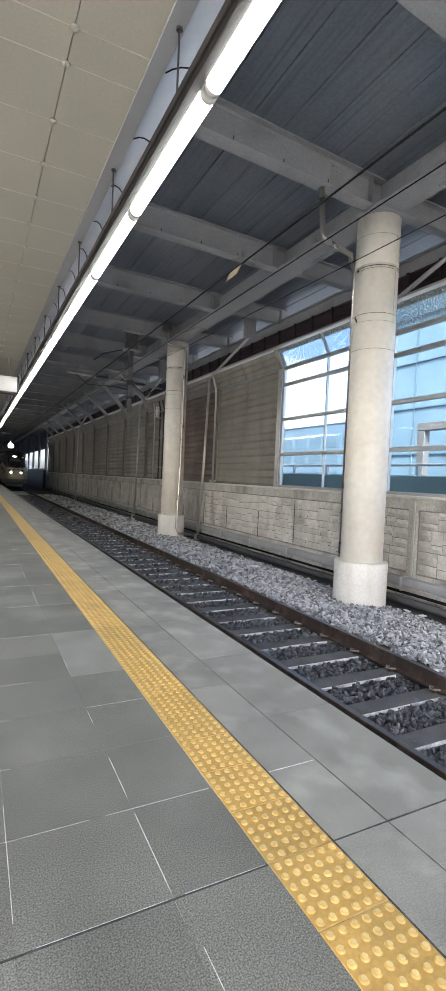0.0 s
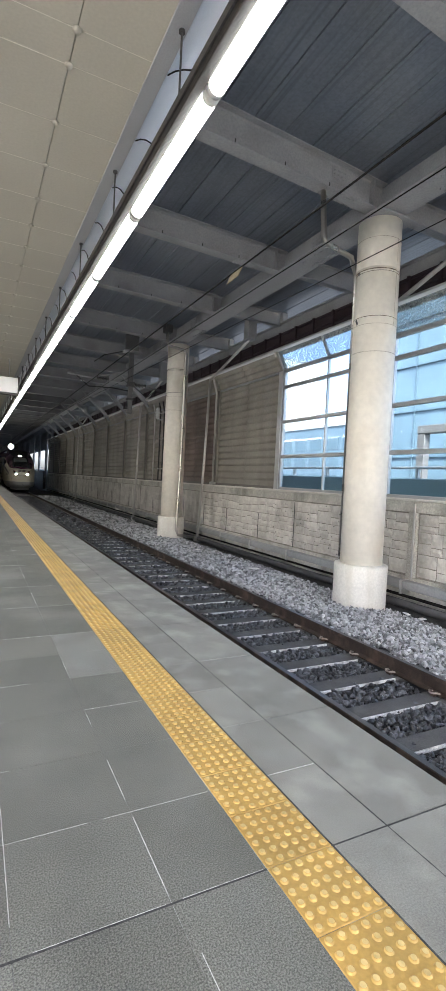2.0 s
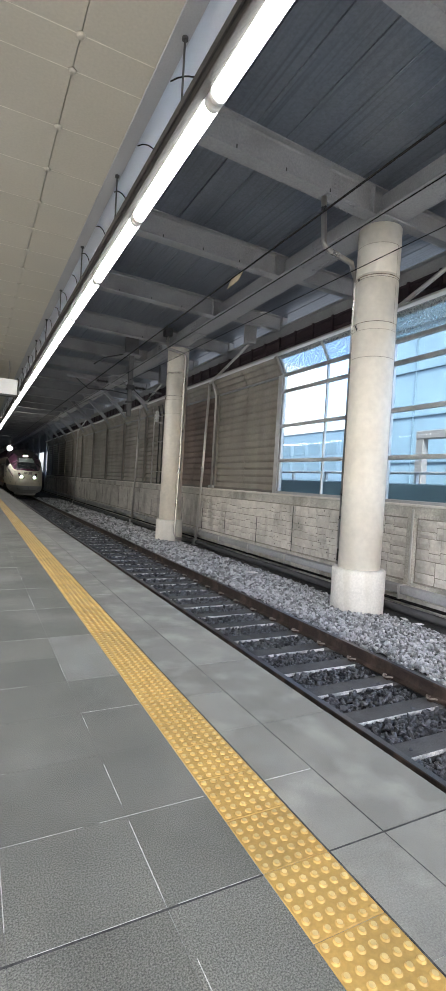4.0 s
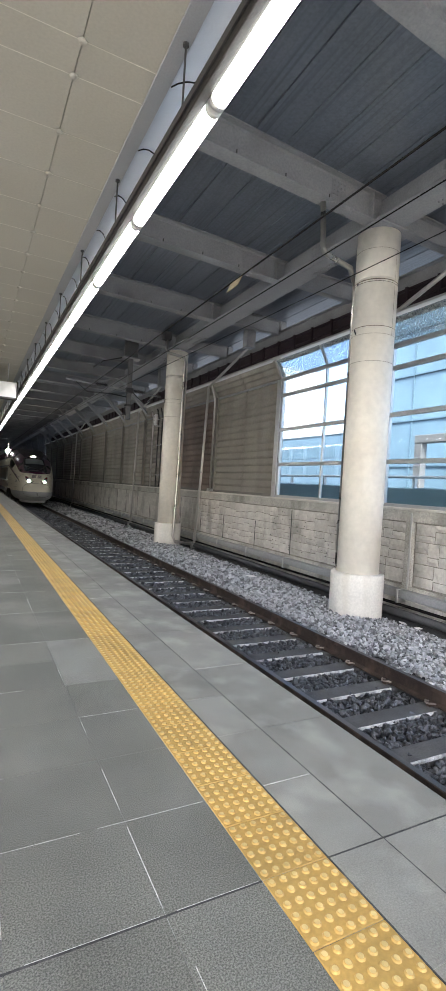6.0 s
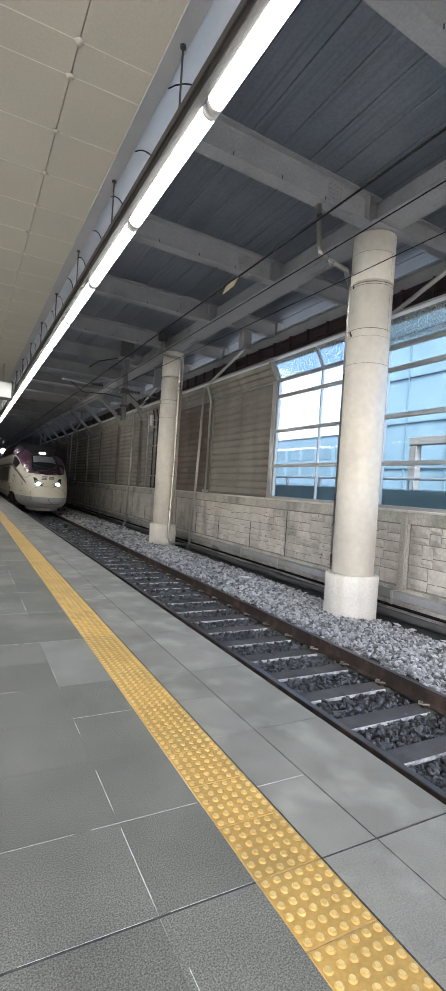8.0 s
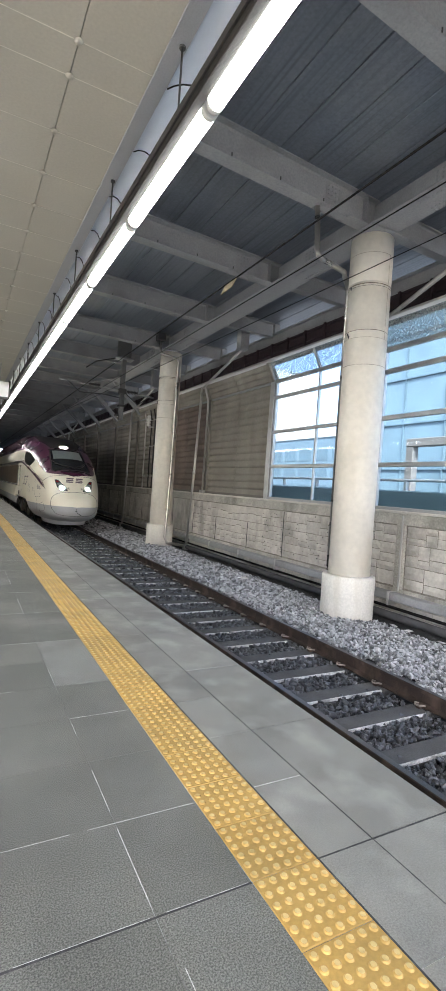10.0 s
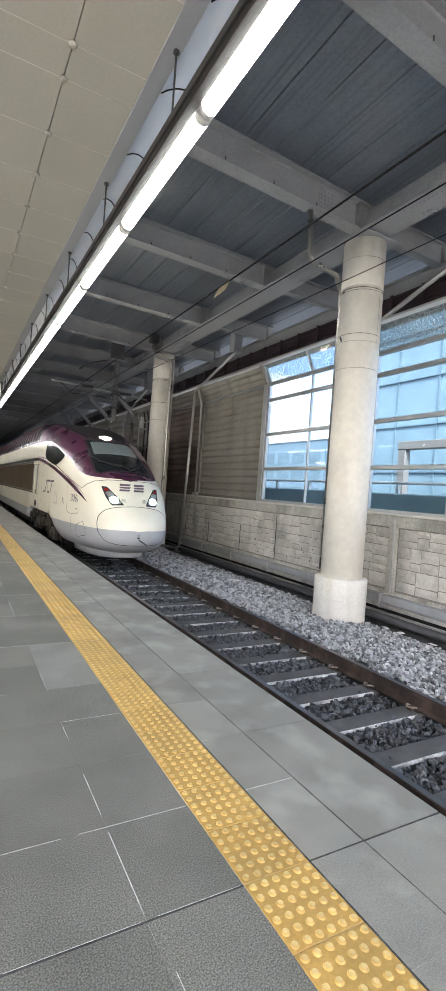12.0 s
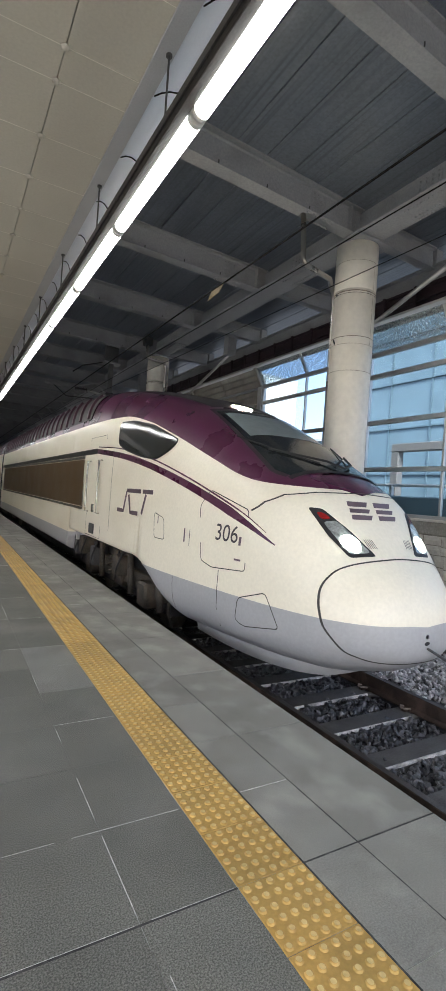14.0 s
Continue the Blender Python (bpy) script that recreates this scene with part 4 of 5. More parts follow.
part("tie_rod", tube(bmesh.new(), [(0.06, 0, 4.42), (0.55, 0, 4.05), (0.9, 0, 4.33)], 0.016, 8), DARKGREY, drop)
part("top_brace", tube(bmesh.new(), [(-0.28, 0, 5.46), (-0.9, 0, 5.25), (-1.2, 0, 5.0)], 0.02, 8), DARKGREY, drop)
for y in (21.7, 22.2, 23.0):
    p = thing("wall_pipe", "dark upright pipe strapped to the barrier sheet", "pipe")
    part("run", tube(bmesh.new(), [(WALL - 0.03, y, 1.26), (WALL - 0.03, y, 4.5), (WALL - 0.12, y, 4.9)], 0.032, 8), DARKGREY if y < 23 else PIPE, p)
    for z in (1.8, 3.2, 4.4):
        part("strap", boxes((WALL - 0.07, WALL + 0.09, y - 0.05, y + 0.05, z, z + 0.04)), ALU, p)
post_ins = thing("post_insulator", "white ribbed insulator fixed near the top of the barrier", "insulator", (WALL - 0.28, 21.9, 4.35))
part("core", turned(bmesh.new(), [(0.05, -0.25), (0.10, -0.2), (0.06, -0.15), (0.11, -0.08), (0.06, -0.02), (0.11, 0.05), (0.06, 0.12), (0.09, 0.2), (0.04, 0.27)], 14), PLASTIC, post_ins)
part("arm", boxes((0.0, 0.30, -0.03, 0.03, -0.30, -0.245)), ALU, post_ins)
for k in range(9):
    y = 24.0 + 4.0 * k
    b = thing("knee_brace", "grey steel knee brace between barrier post and roof deck", "brace", group="knee braces", kind="structure")
    part("strut", prism(bmesh.new(), [(WALL + 0.2, 4.6), (WALL + 0.45, 4.6), (5.95, DECK_Z - 0.02), (5.7, DECK_Z - 0.02)], y - 0.12, y + 0.12), STEELGREY, b)

# litter and pale scraps on the stones
scrap = mat("pale_scrap", (0.75, 0.74, 0.72), 0.7, vary=0.1, scale=9)
for x, y, a, w in ((6.15, 10.3, 20, 0.13), (6.9, 6.25, 60, 0.09), (7.0, 6.0, 10, 0.08), (6.0, 13.4, 45, 0.10), (6.95, 5.3, 80, 0.07)):
    b = boxes((-w, w, -w * 0.5, w * 0.5, 0.0, 0.012), bev=0.003)
    for v in b.verts:
        v.co.z += 0.03 * abs(v.co.x) / w
    o = tagged(part("scrap", b, scrap), "crumpled pale scrap of litter on the ballast", "litter", "scraps of litter")
    o.matrix_basis = pose(x, y, bed_height(x) + 0.03, 6, 4, a)

# ---- far end of the station ----
far_end = thing("far_piers", "row of dark piers with daylight between them at the far end", "piers", kind="structure")
for k in range(7):
    part("pier", boxes((7.62, 7.76, 62.2 + 7.2 * k, 63.8 + 7.2 * k, -1.6, DECK_Z), bev=0.02), STEELGREY, far_end)
part("low_wall", boxes((7.30, 7.58, 62, 111.9, -1.6, 1.5)), DARKGREY, far_end)
part("top_wall", boxes((8.02, 8.3, 62, 111.9, 4.2, DECK_Z)), STEELGREY, far_end)
lampfar = thing("bulkhead_lamp", "round white lamp hanging at the far end of the canopy", "lamp", (2.48, 42, 0.14))
part("globe", turned(bmesh.new(), [(0.02, -0.2), (0.16, -0.13), (0.2, 0.0), (0.14, 0.12), (0.05, 0.16)], 16, (0, 0, 3.1)), glow("lamp_glow", (1, 0.97, 0.9), 14.0), lampfar)
part("stem", tube(bmesh.new(), [(0, 0, 3.26), (0, 0, 3.98), (-0.05, 0, 4.03), (-1.34, 0, 4.075)], 0.02, 8), ALU, lampfar)

# ---- plain closing walls, added to keep daylight out of the far platform ----
tagged(part("wall_west", boxes((-7.2, -7.0, 9, 112, -1.6, SOF + 0.12)), CONCRETE), "unseen plain wall added to keep daylight off the far platform", "wall", kind="structure")
tagged(part("wall_north", boxes((-7.2, 9.6, 112, 112.3, -1.6, DECK_Z + 0.3)), WALLCON), "plain concrete wall added to darken the far end", "wall", kind="structure")
# unseen screen added behind the camera, closing the gap from canopy to deck
tagged(part("canopy_beam", boxes((-7, 1.6, -7.7, -7.5, SOF - 0.1, DECK_Z + 0.4)), STEELGREY), "unseen grey screen added at the rear end of the canopy", "beam", kind="structure")

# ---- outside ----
TOWER = mat("tower_haze_wall", (0.50, 0.54, 0.58), 0.6, vary=0.08, scale=0.05, fine=0.8, bump=0.0, space="World")
BLUEGLASS = mat("curtain_wall", (0.088, 0.136, 0.17), 0.3, vary=0.15, scale=0.15, fine=1.0, bump=0.0, space="World")
WHITE = mat("white_frame", (0.34, 0.36, 0.37), 0.5, vary=0.06, scale=0.5, bump=0.0, space="World")
PANE = mat("dark_pane", (0.062, 0.098, 0.128), 0.15, vary=0.2, scale=0.3, bump=0.0, space="World")
road = tagged(part("road", boxes((9.5, 40, -60, 160, -1.6, 0.55)), mat("asphalt", (0.055, 0.06, 0.065), 0.9, vary=0.2, scale=1, space="World")), "raised grey road beyond the barrier", "road", kind="structure")
rail_b = thing("road_barrier", "teal painted road barrier with a white rail beyond the glass", "road barrier", kind="structure")
part("panel", boxes((11.0, 11.3, -40, 140, 0.56, 1.75), bev=0.03), mat("teal_paint", (0.15, 0.23, 0.26), 0.5, vary=0.15, scale=0.6, space="World"), rail_b)
part("hand_rail", tube(bmesh.new(), [(11.15, -40, 2.05), (11.15, 140, 2.05)], 0.04, 8), WHITE, rail_b)
up = mesh_of(boxes((11.1, 11.2, -0.04, 0.04, 1.75, 2.05)), WHITE, "baluster")
for k in range(40):
    part("baluster", up, None, rail_b).location.y = -10 + 2 * k


def building(name, label, x0, x1, y0, y1, h, storey, bay, wallm, z0=0.5, panem=None):
    h0 = thing(name, label, "building")
    part("wall", boxes((x0, x1, y0, y1, -1.6, h)), wallm, h0)
    part("roof", boxes((x0 - 0.2, x1 + 0.2, y0 - 0.2, y1 + 0.2, h, h + 0.5)), WHITE, h0)
    ww = mesh_of(boxes((x0 - 0.08, x0 + 0.02, bay * 0.12, bay * 0.88, storey * 0.2, storey * 0.85)), panem or PANE, "window")
    wf = mesh_of(boxes((bay * 0.12, bay * 0.88, y0 - 0.08, y0 + 0.02, storey * 0.2, storey * 0.85)), panem or PANE, "window")
    for i in range(int((y1 - y0) / bay)):
        for j in range(min(int((h - z0) / storey), 16)):
            part("window", ww, None, h0).location = (0, y0 + bay * i, z0 + storey * j)
    for i in range(int((x1 - x0) / bay)):
        for j in range(min(int((h - z0) / storey), 16)):
            part("window", wf, None, h0).location = (x0 + bay * i, 0, z0 + storey * j)
    return h0


# the tower's haze is put into its pale, low-contrast wall and pane colours
building("apartment_tower", "apartment tower with haze painted into its pale grey colours", 150, 175, 232, 256, 70, 3.2, 4.0, TOWER, 6, mat("tower_haze_pane", (0.36, 0.42, 0.47), 0.3, vary=0.15, scale=0.2, bump=0.0, space="World"))
building("low_block", "low blue-grey building beyond the road", 60, 80, 62, 130, 12.6, 3.5, 5.0, mat("blue_cladding", (0.075, 0.115, 0.15), 0.5, vary=0.08, scale=0.1, bump=0.0, space="World"))
BAND = mat("facade_band", (0.065, 0.105, 0.135), 0.5, vary=0.1, scale=0.3, bump=0.0, space="World")
big = thing("glass_building", "large pale blue glass-clad building close beyond the barrier", "building")
part("wall", boxes((24, 44, 11, 27.5, 0.5, 17.5)), BLUEGLASS, big)
part("roof", boxes((23.8, 44.2, 10.8, 27.7, 17.5, 18.1)), WHITE, big)
for j in range(6):
    part("floor_band", boxes((23.9, 23.995, 11, 27.5, 3.4 + 2.8 * j, 3.48 + 2.8 * j)), BAND, big)
for i in range(14, 19):
    part("mullion", boxes((23.92, 23.993, -29 + 3 * i, -28.9 + 3 * i, 0.5, 17.4)), BAND, big)
gate = thing("portal_gantry", "beige steel portal frame beyond the glass", "gantry")
BEIGE = mat("beige_paint", (0.10, 0.098, 0.098), 0.5, vary=0.08, scale=0.6, bump=0.0, space="World")
part("post", boxes((15.0, 15.3, 13.25, 13.6, 0.55, 3.55), bev=0.02), BEIGE, gate)
part("post", boxes((15.0, 15.3, 8.6, 8.95, 0.55, 3.55), bev=0.02), BEIGE, gate)
part("beam", boxes((14.98, 15.32, 8.6, 13.6, 3.552, 3.86), bev=0.02), BEIGE, gate)
# ---- train ----
CREAM = mat("cream_paint", (0.87, 0.825, 0.69), 0.42, vary=0.05, scale=0.8, fine=30, bump=0.0, coat=0.08, stains=((0.66, 0.57, 0.39), 0.7, 0.35, (1, 0.5, 1.6)))
PURPLE = mat("purple_paint", (0.085, 0.022, 0.055), 0.28, vary=0.12, scale=1.0, fine=30, bump=0.01, coat=0.3)
GREYPAINT = mat("grey_paint", (0.42, 0.43, 0.445), 0.36, vary=0.06, scale=1.0, fine=30, bump=0.0, coat=0.1, stains=((0.31, 0.31, 0.31), 0.6, 0.3, (1, 0.6, 2.0)))
ROOFGREY = mat("roof_grey", (0.035, 0.032, 0.035), 0.6, vary=0.2, scale=1.0, bump=0.03)
RIBDARK = mat("rib_dark", (0.075, 0.04, 0.055), 0.5, vary=0.2, scale=2, bump=0.0)
LOGO = mat("logo_grey", (0.14, 0.10, 0.12), 0.4, vary=0.05, bump=0)
NUMBERS = mat("number_dark", (0.06, 0.05, 0.055), 0.4, vary=0.05, bump=0)
SEAM = mat("seam_dark", (0.05, 0.048, 0.045), 0.7, vary=0.2, bump=0)
BRONZE = mat("bronze_grille", (0.20, 0.135, 0.075), 0.35, metal=0.5, vary=0.15, scale=1.5, fine=60, bump=0.1)
SHIELD = mat("windscreen", (0.018, 0.022, 0.025), 0.06, vary=0.2, bump=0, spec=0.7)
BLIND = mat("grey_blind", (0.24, 0.28, 0.28), 0.15, vary=0.1, bump=0)
CHROME = mat("bright_trim", (0.75, 0.75, 0.73), 0.2, metal=0.9, vary=0.3, scale=8, bump=0)
BOGIE = mat("bogie_dirt", (0.055, 0.048, 0.04), 0.8, vary=0.5, scale=6, fine=60, bump=0.3, stains=((0.16, 0.12, 0.08), 4, 0.6))
WHEELM = mat("wheel_steel", (0.16, 0.14, 0.12), 0.5, metal=0.7, vary=0.3, scale=8, bump=0.1)
LENS = glow("headlight_glow", (0.86, 1.0, 0.92), 16.0)
TAIL = mat("tail_lamp", (0.30, 0.02, 0.02), 0.15, vary=0.2, bump=0)
MARKER = glow("marker_lamp", (1.0, 0.90, 0.70), 22.0)

S_W = ((-0.75, 0.02), (-0.74, 0.17), (-0.72, 0.30), (-0.65, 0.50), (-0.5, 0.68), (-0.25, 0.85), (0.1, 0.98), (0.6, 1.10), (1.2, 1.20), (2.0, 1.30), (3.0, 1.375), (4.0, 1.40), (23.0, 1.40))
S_T = ((-0.75, 0.32), (-0.74, 0.42), (-0.72, 0.52), (-0.62, 0.71), (-0.38, 0.93), (0.0, 1.36), (0.25, 1.60), (0.6, 1.78), (1.0, 1.97), (1.6, 2.26), (2.3, 2.58), (2.8, 2.77), (3.5, 2.98), (4.5, 3.18), (5.5, 3.32), (7.0, 3.46), (8.5, 3.52), (23.0, 3.52))
S_B = ((-0.75, 0.28), (-0.74, 0.18), (-0.68, 0.05), (-0.45, -0.09), (0.0, -0.20), (1.0, -0.25), (1.9, -0.25), (2.3, -0.12), (2.75, 0.17), (3.15, 0.40), (3.4, 0.43), (7.40, 0.43), (7.44, 0.0), (23.0, 0.0))
S_M = ((-0.75, 0.30), (0.0, 0.45), (1.0, 0.70), (3.0, 1.0), (6.0, 1.2), (23.0, 1.2))
S_N = ((-0.75, 2.0), (0.0, 2.6), (1.0, 2.9), (2.5, 3.2), (4.5, 3.9), (7.0, 4.6), (23.0, 4.8))


def smooth(table, s):
    """Cubic interpolation with limited slopes through a short table."""
    xs, ys = [a for a, _ in table], [b for _, b in table]
    if s <= xs[0]:
        return ys[0]
    if s >= xs[-1]:
        return ys[-1]
    i = max(k for k in range(len(xs) - 1) if xs[k] <= s)
    h = xs[i + 1] - xs[i]
    d = [(ys[k + 1] - ys[k]) / (xs[k + 1] - xs[k]) for k in range(len(xs) - 1)]

    def slope(k):
        if k == 0:
            return d[0]
        if k == len(xs) - 1:
            return d[-1]
        return 0 if d[k - 1] * d[k] <= 0 else 2 * d[k - 1] * d[k] / (d[k - 1] + d[k])
    t = (s - xs[i]) / h
    return ((1 + 2 * t) * (1 - t) ** 2 * ys[i] + t * (1 - t) ** 2 * h * slope(i) + t * t * (3 - 2 * t) * ys[i + 1] + t * t * (t - 1) * h * slope(i + 1))


def section(s):
    return smooth(S_W, s), smooth(S_T, s), smooth(S_B, s), smooth(S_M, s), smooth(S_N, s)


def low_power(s, n):
    return max(n, float(np.interp(s, (-0.7, 0.0, 1.0, 2.0, 2.8, 3.6), (2.6, 3.6, 5.0, 7.0, 12.0, 40.0))))


def skin(s, phi, off=0.0):
    """A point of the body shell: s metres back from the nose mark, phi from -90 (keel) over 0 (side) to 90 (ridge) and on to 270."""
    w, zt, zb, zm, n = section(s)
    c, si = math.cos(phi), math.sin(phi)
    x = (w + off) * math.copysign(abs(c) ** (2 / n), c)
    nz = n if si > 0 else low_power(s, n)
    z = zm + ((zt - zm) + off if si > 0 else (zm - zb) + off) * math.copysign(abs(si) ** (2 / nz), si)
    return (-x, s, z)


def phi_of_z(s, z):
    w, zt, zb, zm, n = section(s)
    q = (z - zm) / (zt - zm) if z > zm else (z - zm) / (zm - zb)
    nz = n if z > zm else low_power(s, n)
    return math.copysign(math.asin(min(abs(q), 1.0) ** (nz / 2)), q)


def phi_of_x(s, a):
    w, zt, zb, zm, n = section(s)
    return math.acos(min(max(a / w, 0), 1.0) ** (n / 2))


def side_at(s, z, off=0.004):
    return skin(s, phi_of_z(s, z), off)


def front_at(a, z, off=0.004):
    """The point of the nose with that sideways place (train's own) and height."""
    lo, hi = -0.7499, 1.6
    for _ in range(40):
        mid = (lo + hi) / 2
        w, zt, zb, zm, n = section(mid)
        q = (z - zm) / (zt - zm) if z > zm else (z - zm) / (zm - zb)
        nz = n if z > zm else low_power(mid, n)
        inside = abs(q) < 1 and abs(a) < w * (1 - abs(q) ** nz) ** (1 / n)
        lo, hi = (lo, mid) if inside else (mid, hi)

    def level(x, y, h):
        w, zt, zb, zm, n = section(y)
        q = (h - zm) / (zt - zm) if h > zm else (zm - h) / (zm - zb)
        return (abs(x) / w) ** n + q ** (n if h > zm else low_power(y, n))
    e = 0.004
    g = Vector((level(a + e, hi, z) - level(a - e, hi, z), level(a, hi + e, z) - level(a, hi - e, z), level(a, hi, z + e) - level(a, hi, z - e)))
    return tuple(Vector((a, hi, z)) + off * g.normalized())


def patch(stations, lo, hi, m, off=0.0):
    """A piece of the shell between two angles that depend on s."""
    bm = bmesh.new()
    rows = []
    for s in stations:
        a, b = lo(s), hi(s)
        rows.append([bm.verts.new(skin(s, a + (b - a) * k / m, off)) for k in range(m + 1)])
    for r0, r1 in zip(rows, rows[1:]):
        for k in range(m):
            bm.faces.new((r0[k], r0[k + 1], r1[k + 1], r1[k])).smooth = True
    bmesh.ops.remove_doubles(bm, verts=bm.verts, dist=0.0004)
    return bm


def ribbon(pts, width, place, off=0.004, taper=1.0):
    """A thin raised line through points of the skin."""
    bm = bmesh.new()
    prev = None
    for i, p in enumerate(pts):
        a, b = pts[max(i - 1, 0)], pts[min(i + 1, len(pts) - 1)]
        d = Vector((b[0] - a[0], b[1] - a[1]))
        n = Vector((-d.y, d.x)).normalized() * width / 2 * min(1.0, taper + (1 - taper) * 8 * i / len(pts))
        cur = [bm.verts.new(place(p[0] + q * n.x, p[1] + q * n.y, off)) for q in (-1, 1)]
        if prev:
            bm.faces.new((prev[0], prev[1], cur[1], cur[0]))
        prev = cur
    return bm


def dense(pts, n=8):
    return [tuple(np.array(a) + (np.array(b) - np.array(a)) * k / n) for a, b in zip(pts, pts[1:]) for k in range(n)] + [pts[-1]]


def rounded(pts, r=0.06):
    """A closed outline with softened corners."""
    out = []
    n = len(pts)
    for i in range(n):
        p, a, b = Vector(pts[i]), Vector(pts[i - 1]), Vector(pts[(i + 1) % n])
        u, v = (a - p).normalized() * min(r, (a - p).length / 2.1), (b - p).normalized() * min(r, (b - p).length / 2.1)
        for k in range(5):
            t = k / 4
            q = p + u * (1 - t) ** 2 + v * t ** 2
            out.append((q.x, q.y))
    return out


def sheet(outline, place, off=0.004, inset=5):
    """A filled outline laid on the skin, as rings towards its middle."""
    bm = bmesh.new()
    c = np.mean(np.array(outline), axis=0)
    rings = []
    for k in range(inset):
        t = k / inset
        rings.append([bm.verts.new(place(p[0] + (c[0] - p[0]) * t, p[1] + (c[1] - p[1]) * t, off)) for p in outline])
    mid = bm.verts.new(place(c[0], c[1], off))
    n = len(outline)
    for a, b in zip(rings, rings[1:]):
        for k in range(n):
            bm.faces.new((a[k], a[(k + 1) % n], b[(k + 1) % n], b[k])).smooth = True
    for k in range(n):
        bm.faces.new((rings[-1][k], rings[-1][(k + 1) % n], mid))
    return bm


def closed(pts):
    return pts + [pts[0]]


def purple_line(s):
    """Height of the lower border of the purple roof along the car."""
    return smooth(((-0.8, 1.569), (0.2, 1.57), (0.55, 1.585), (0.79, 1.61), (1.04, 1.67), (1.5, 1.84), (2.26, 2.12), (2.9, 2.33), (3.25, 2.43), (4.3, 2.61), (5.6, 2.64), (23, 2.655)), s)


STRIPE = ((0.27, 0.98), (0.7, 1.165), (1.2, 1.345), (2.0, 1.575), (3.0, 1.795), (4.0, 1.94), (5.45, 2.075))
NOSE = [-0.75 + 0.006 * k ** 1.6 for k in range(80)]
NOSE = [s for s in NOSE if s < 5.3] + [5.3]
BODY = [5.3, 5.8, 6.3, 6.8, 7.398, 7.42, 7.445, 7.6, 8.2, 9.0, 12.0, 16.0, 20.0, 22.6]


def train_front():
    train = thing("high_speed_train", "cream and purple high-speed train power car with grey skirt, rolling in", "train")
    top = math.pi / 2
    st = NOSE + BODY[1:]

    def lo_grey(s):
        return -top

    def grey(s):
        return phi_of_z(s, 0.40)

    def pur(s):
        return phi_of_z(s, purple_line(s))
    for sgn in (0, 1):
        def flip(f):
            return (lambda s: math.pi - f(s)) if sgn else f
        part("lower_skirt", patch(st, flip(lo_grey), flip(grey), 22), GREYPAINT, train, "grey painted lower skirt")
        part("body_shell", patch(st, flip(grey), flip(pur), 40), CREAM, train, "cream painted body side")
    part("roof_shell", patch(st, pur, lambda s: math.pi - pur(s), 36), PURPLE, train, "dark purple roof and cab hood")
    back = bmesh.new()
    back.faces.new([back.verts.new(skin(22.6, 2 * math.pi * k / 48)) for k in range(48)])
    part("end_wall", back, DARKGREY, train)
    # dark top of the roof and the equipment well
    part("roof_cover", patch([s for s in st if s > 2.5], lambda s: phi_of_x(s, min(0.85, 0.52 + 0.22 * (s - 2.4))), lambda s: math.pi - phi_of_x(s, min(0.85, 0.52 + 0.22 * (s - 2.4))), 16, 0.004), ROOFGREY, train, "dark grey roof cover")
    for side in (0, 1):
        def over(z, side=side):
            return (lambda s: math.pi - phi_of_z(s, z)) if side else (lambda s: phi_of_z(s, z))
        sc = part("roof_screen", patch([6.3 + 0.8 * k for k in range(21)], over(2.74), over(3.32), 6, 0.012), ROOFGREY, train, "dark louvred roof screen")
        for k in range(24):
            s0 = 6.45 + 0.66 * k
            rib = bmesh.new()
            prev = None
            for q in range(7):
                z, at = 2.76 + 0.09 * q, s0 + 0.03 * q
                f = phi_of_z(at, z)
                f = math.pi - f if side else f
                cur = [rib.verts.new(skin(at + d, f, o)) for d, o in ((0, 0.0), (0, 0.05), (0.09, 0.05), (0.09, 0.0))]
                if prev:
                    for i in range(3):
                        rib.faces.new((prev[i], prev[i + 1], cur[i + 1], cur[i]))
                prev = cur
            part("rib", rib, RIBDARK, sc)
    # windscreen

    def ws(s):
        return float(np.interp(s, (0.6, 0.75, 2.36), (0.62, 0.70, 0.61)))
    sts = [0.58 + 0.09 * k for k in range(21)]
    part("windscreen_surround", patch([0.60 + 0.1 * k for k in range(20)], lambda s: phi_of_x(s, ws(s) + 0.05), lambda s: math.pi - phi_of_x(s, ws(s) + 0.05), 20, 0.007), ROOFGREY, train, "dark surround of the windscreen")
    shield = part("windscreen", patch(sts, lambda s: phi_of_x(s, ws(s)), lambda s: math.pi - phi_of_x(s, ws(s)), 20, 0.012), SHIELD, train, "dark raked windscreen")
    part("blind", patch([1.5 + 0.07 * k for k in range(12)], lambda s: phi_of_x(s, ws(s) - 0.08), lambda s: math.pi - phi_of_x(s, ws(s) - 0.08), 16, 0.016), BLIND, shield, "pale sun blind behind the top of the glass")
    part("rubber_seal", patch([0.52, 0.58], lambda s: phi_of_x(s, ws(s) + 0.03), lambda s: math.pi - phi_of_x(s, ws(s) + 0.03), 16, 0.014), BLACK, shield)
    for side in (-1, 1):
        wip = part("wiper", tube(bmesh.new(), [skin(0.6, top + 0.05, 0.05), skin(0.75, top + 0.1 + side * 0.10, 0.05), skin(1.1, top + side * 0.34, 0.04)], 0.014, 6), BLACK, shield)
        part("blade", tube(bmesh.new(), [skin(0.72, top + side * 0.04, 0.03), skin(1.0, top + side * 0.25, 0.035), skin(1.55, top + side * 0.46, 0.03)], 0.010, 6), BLACK, wip)
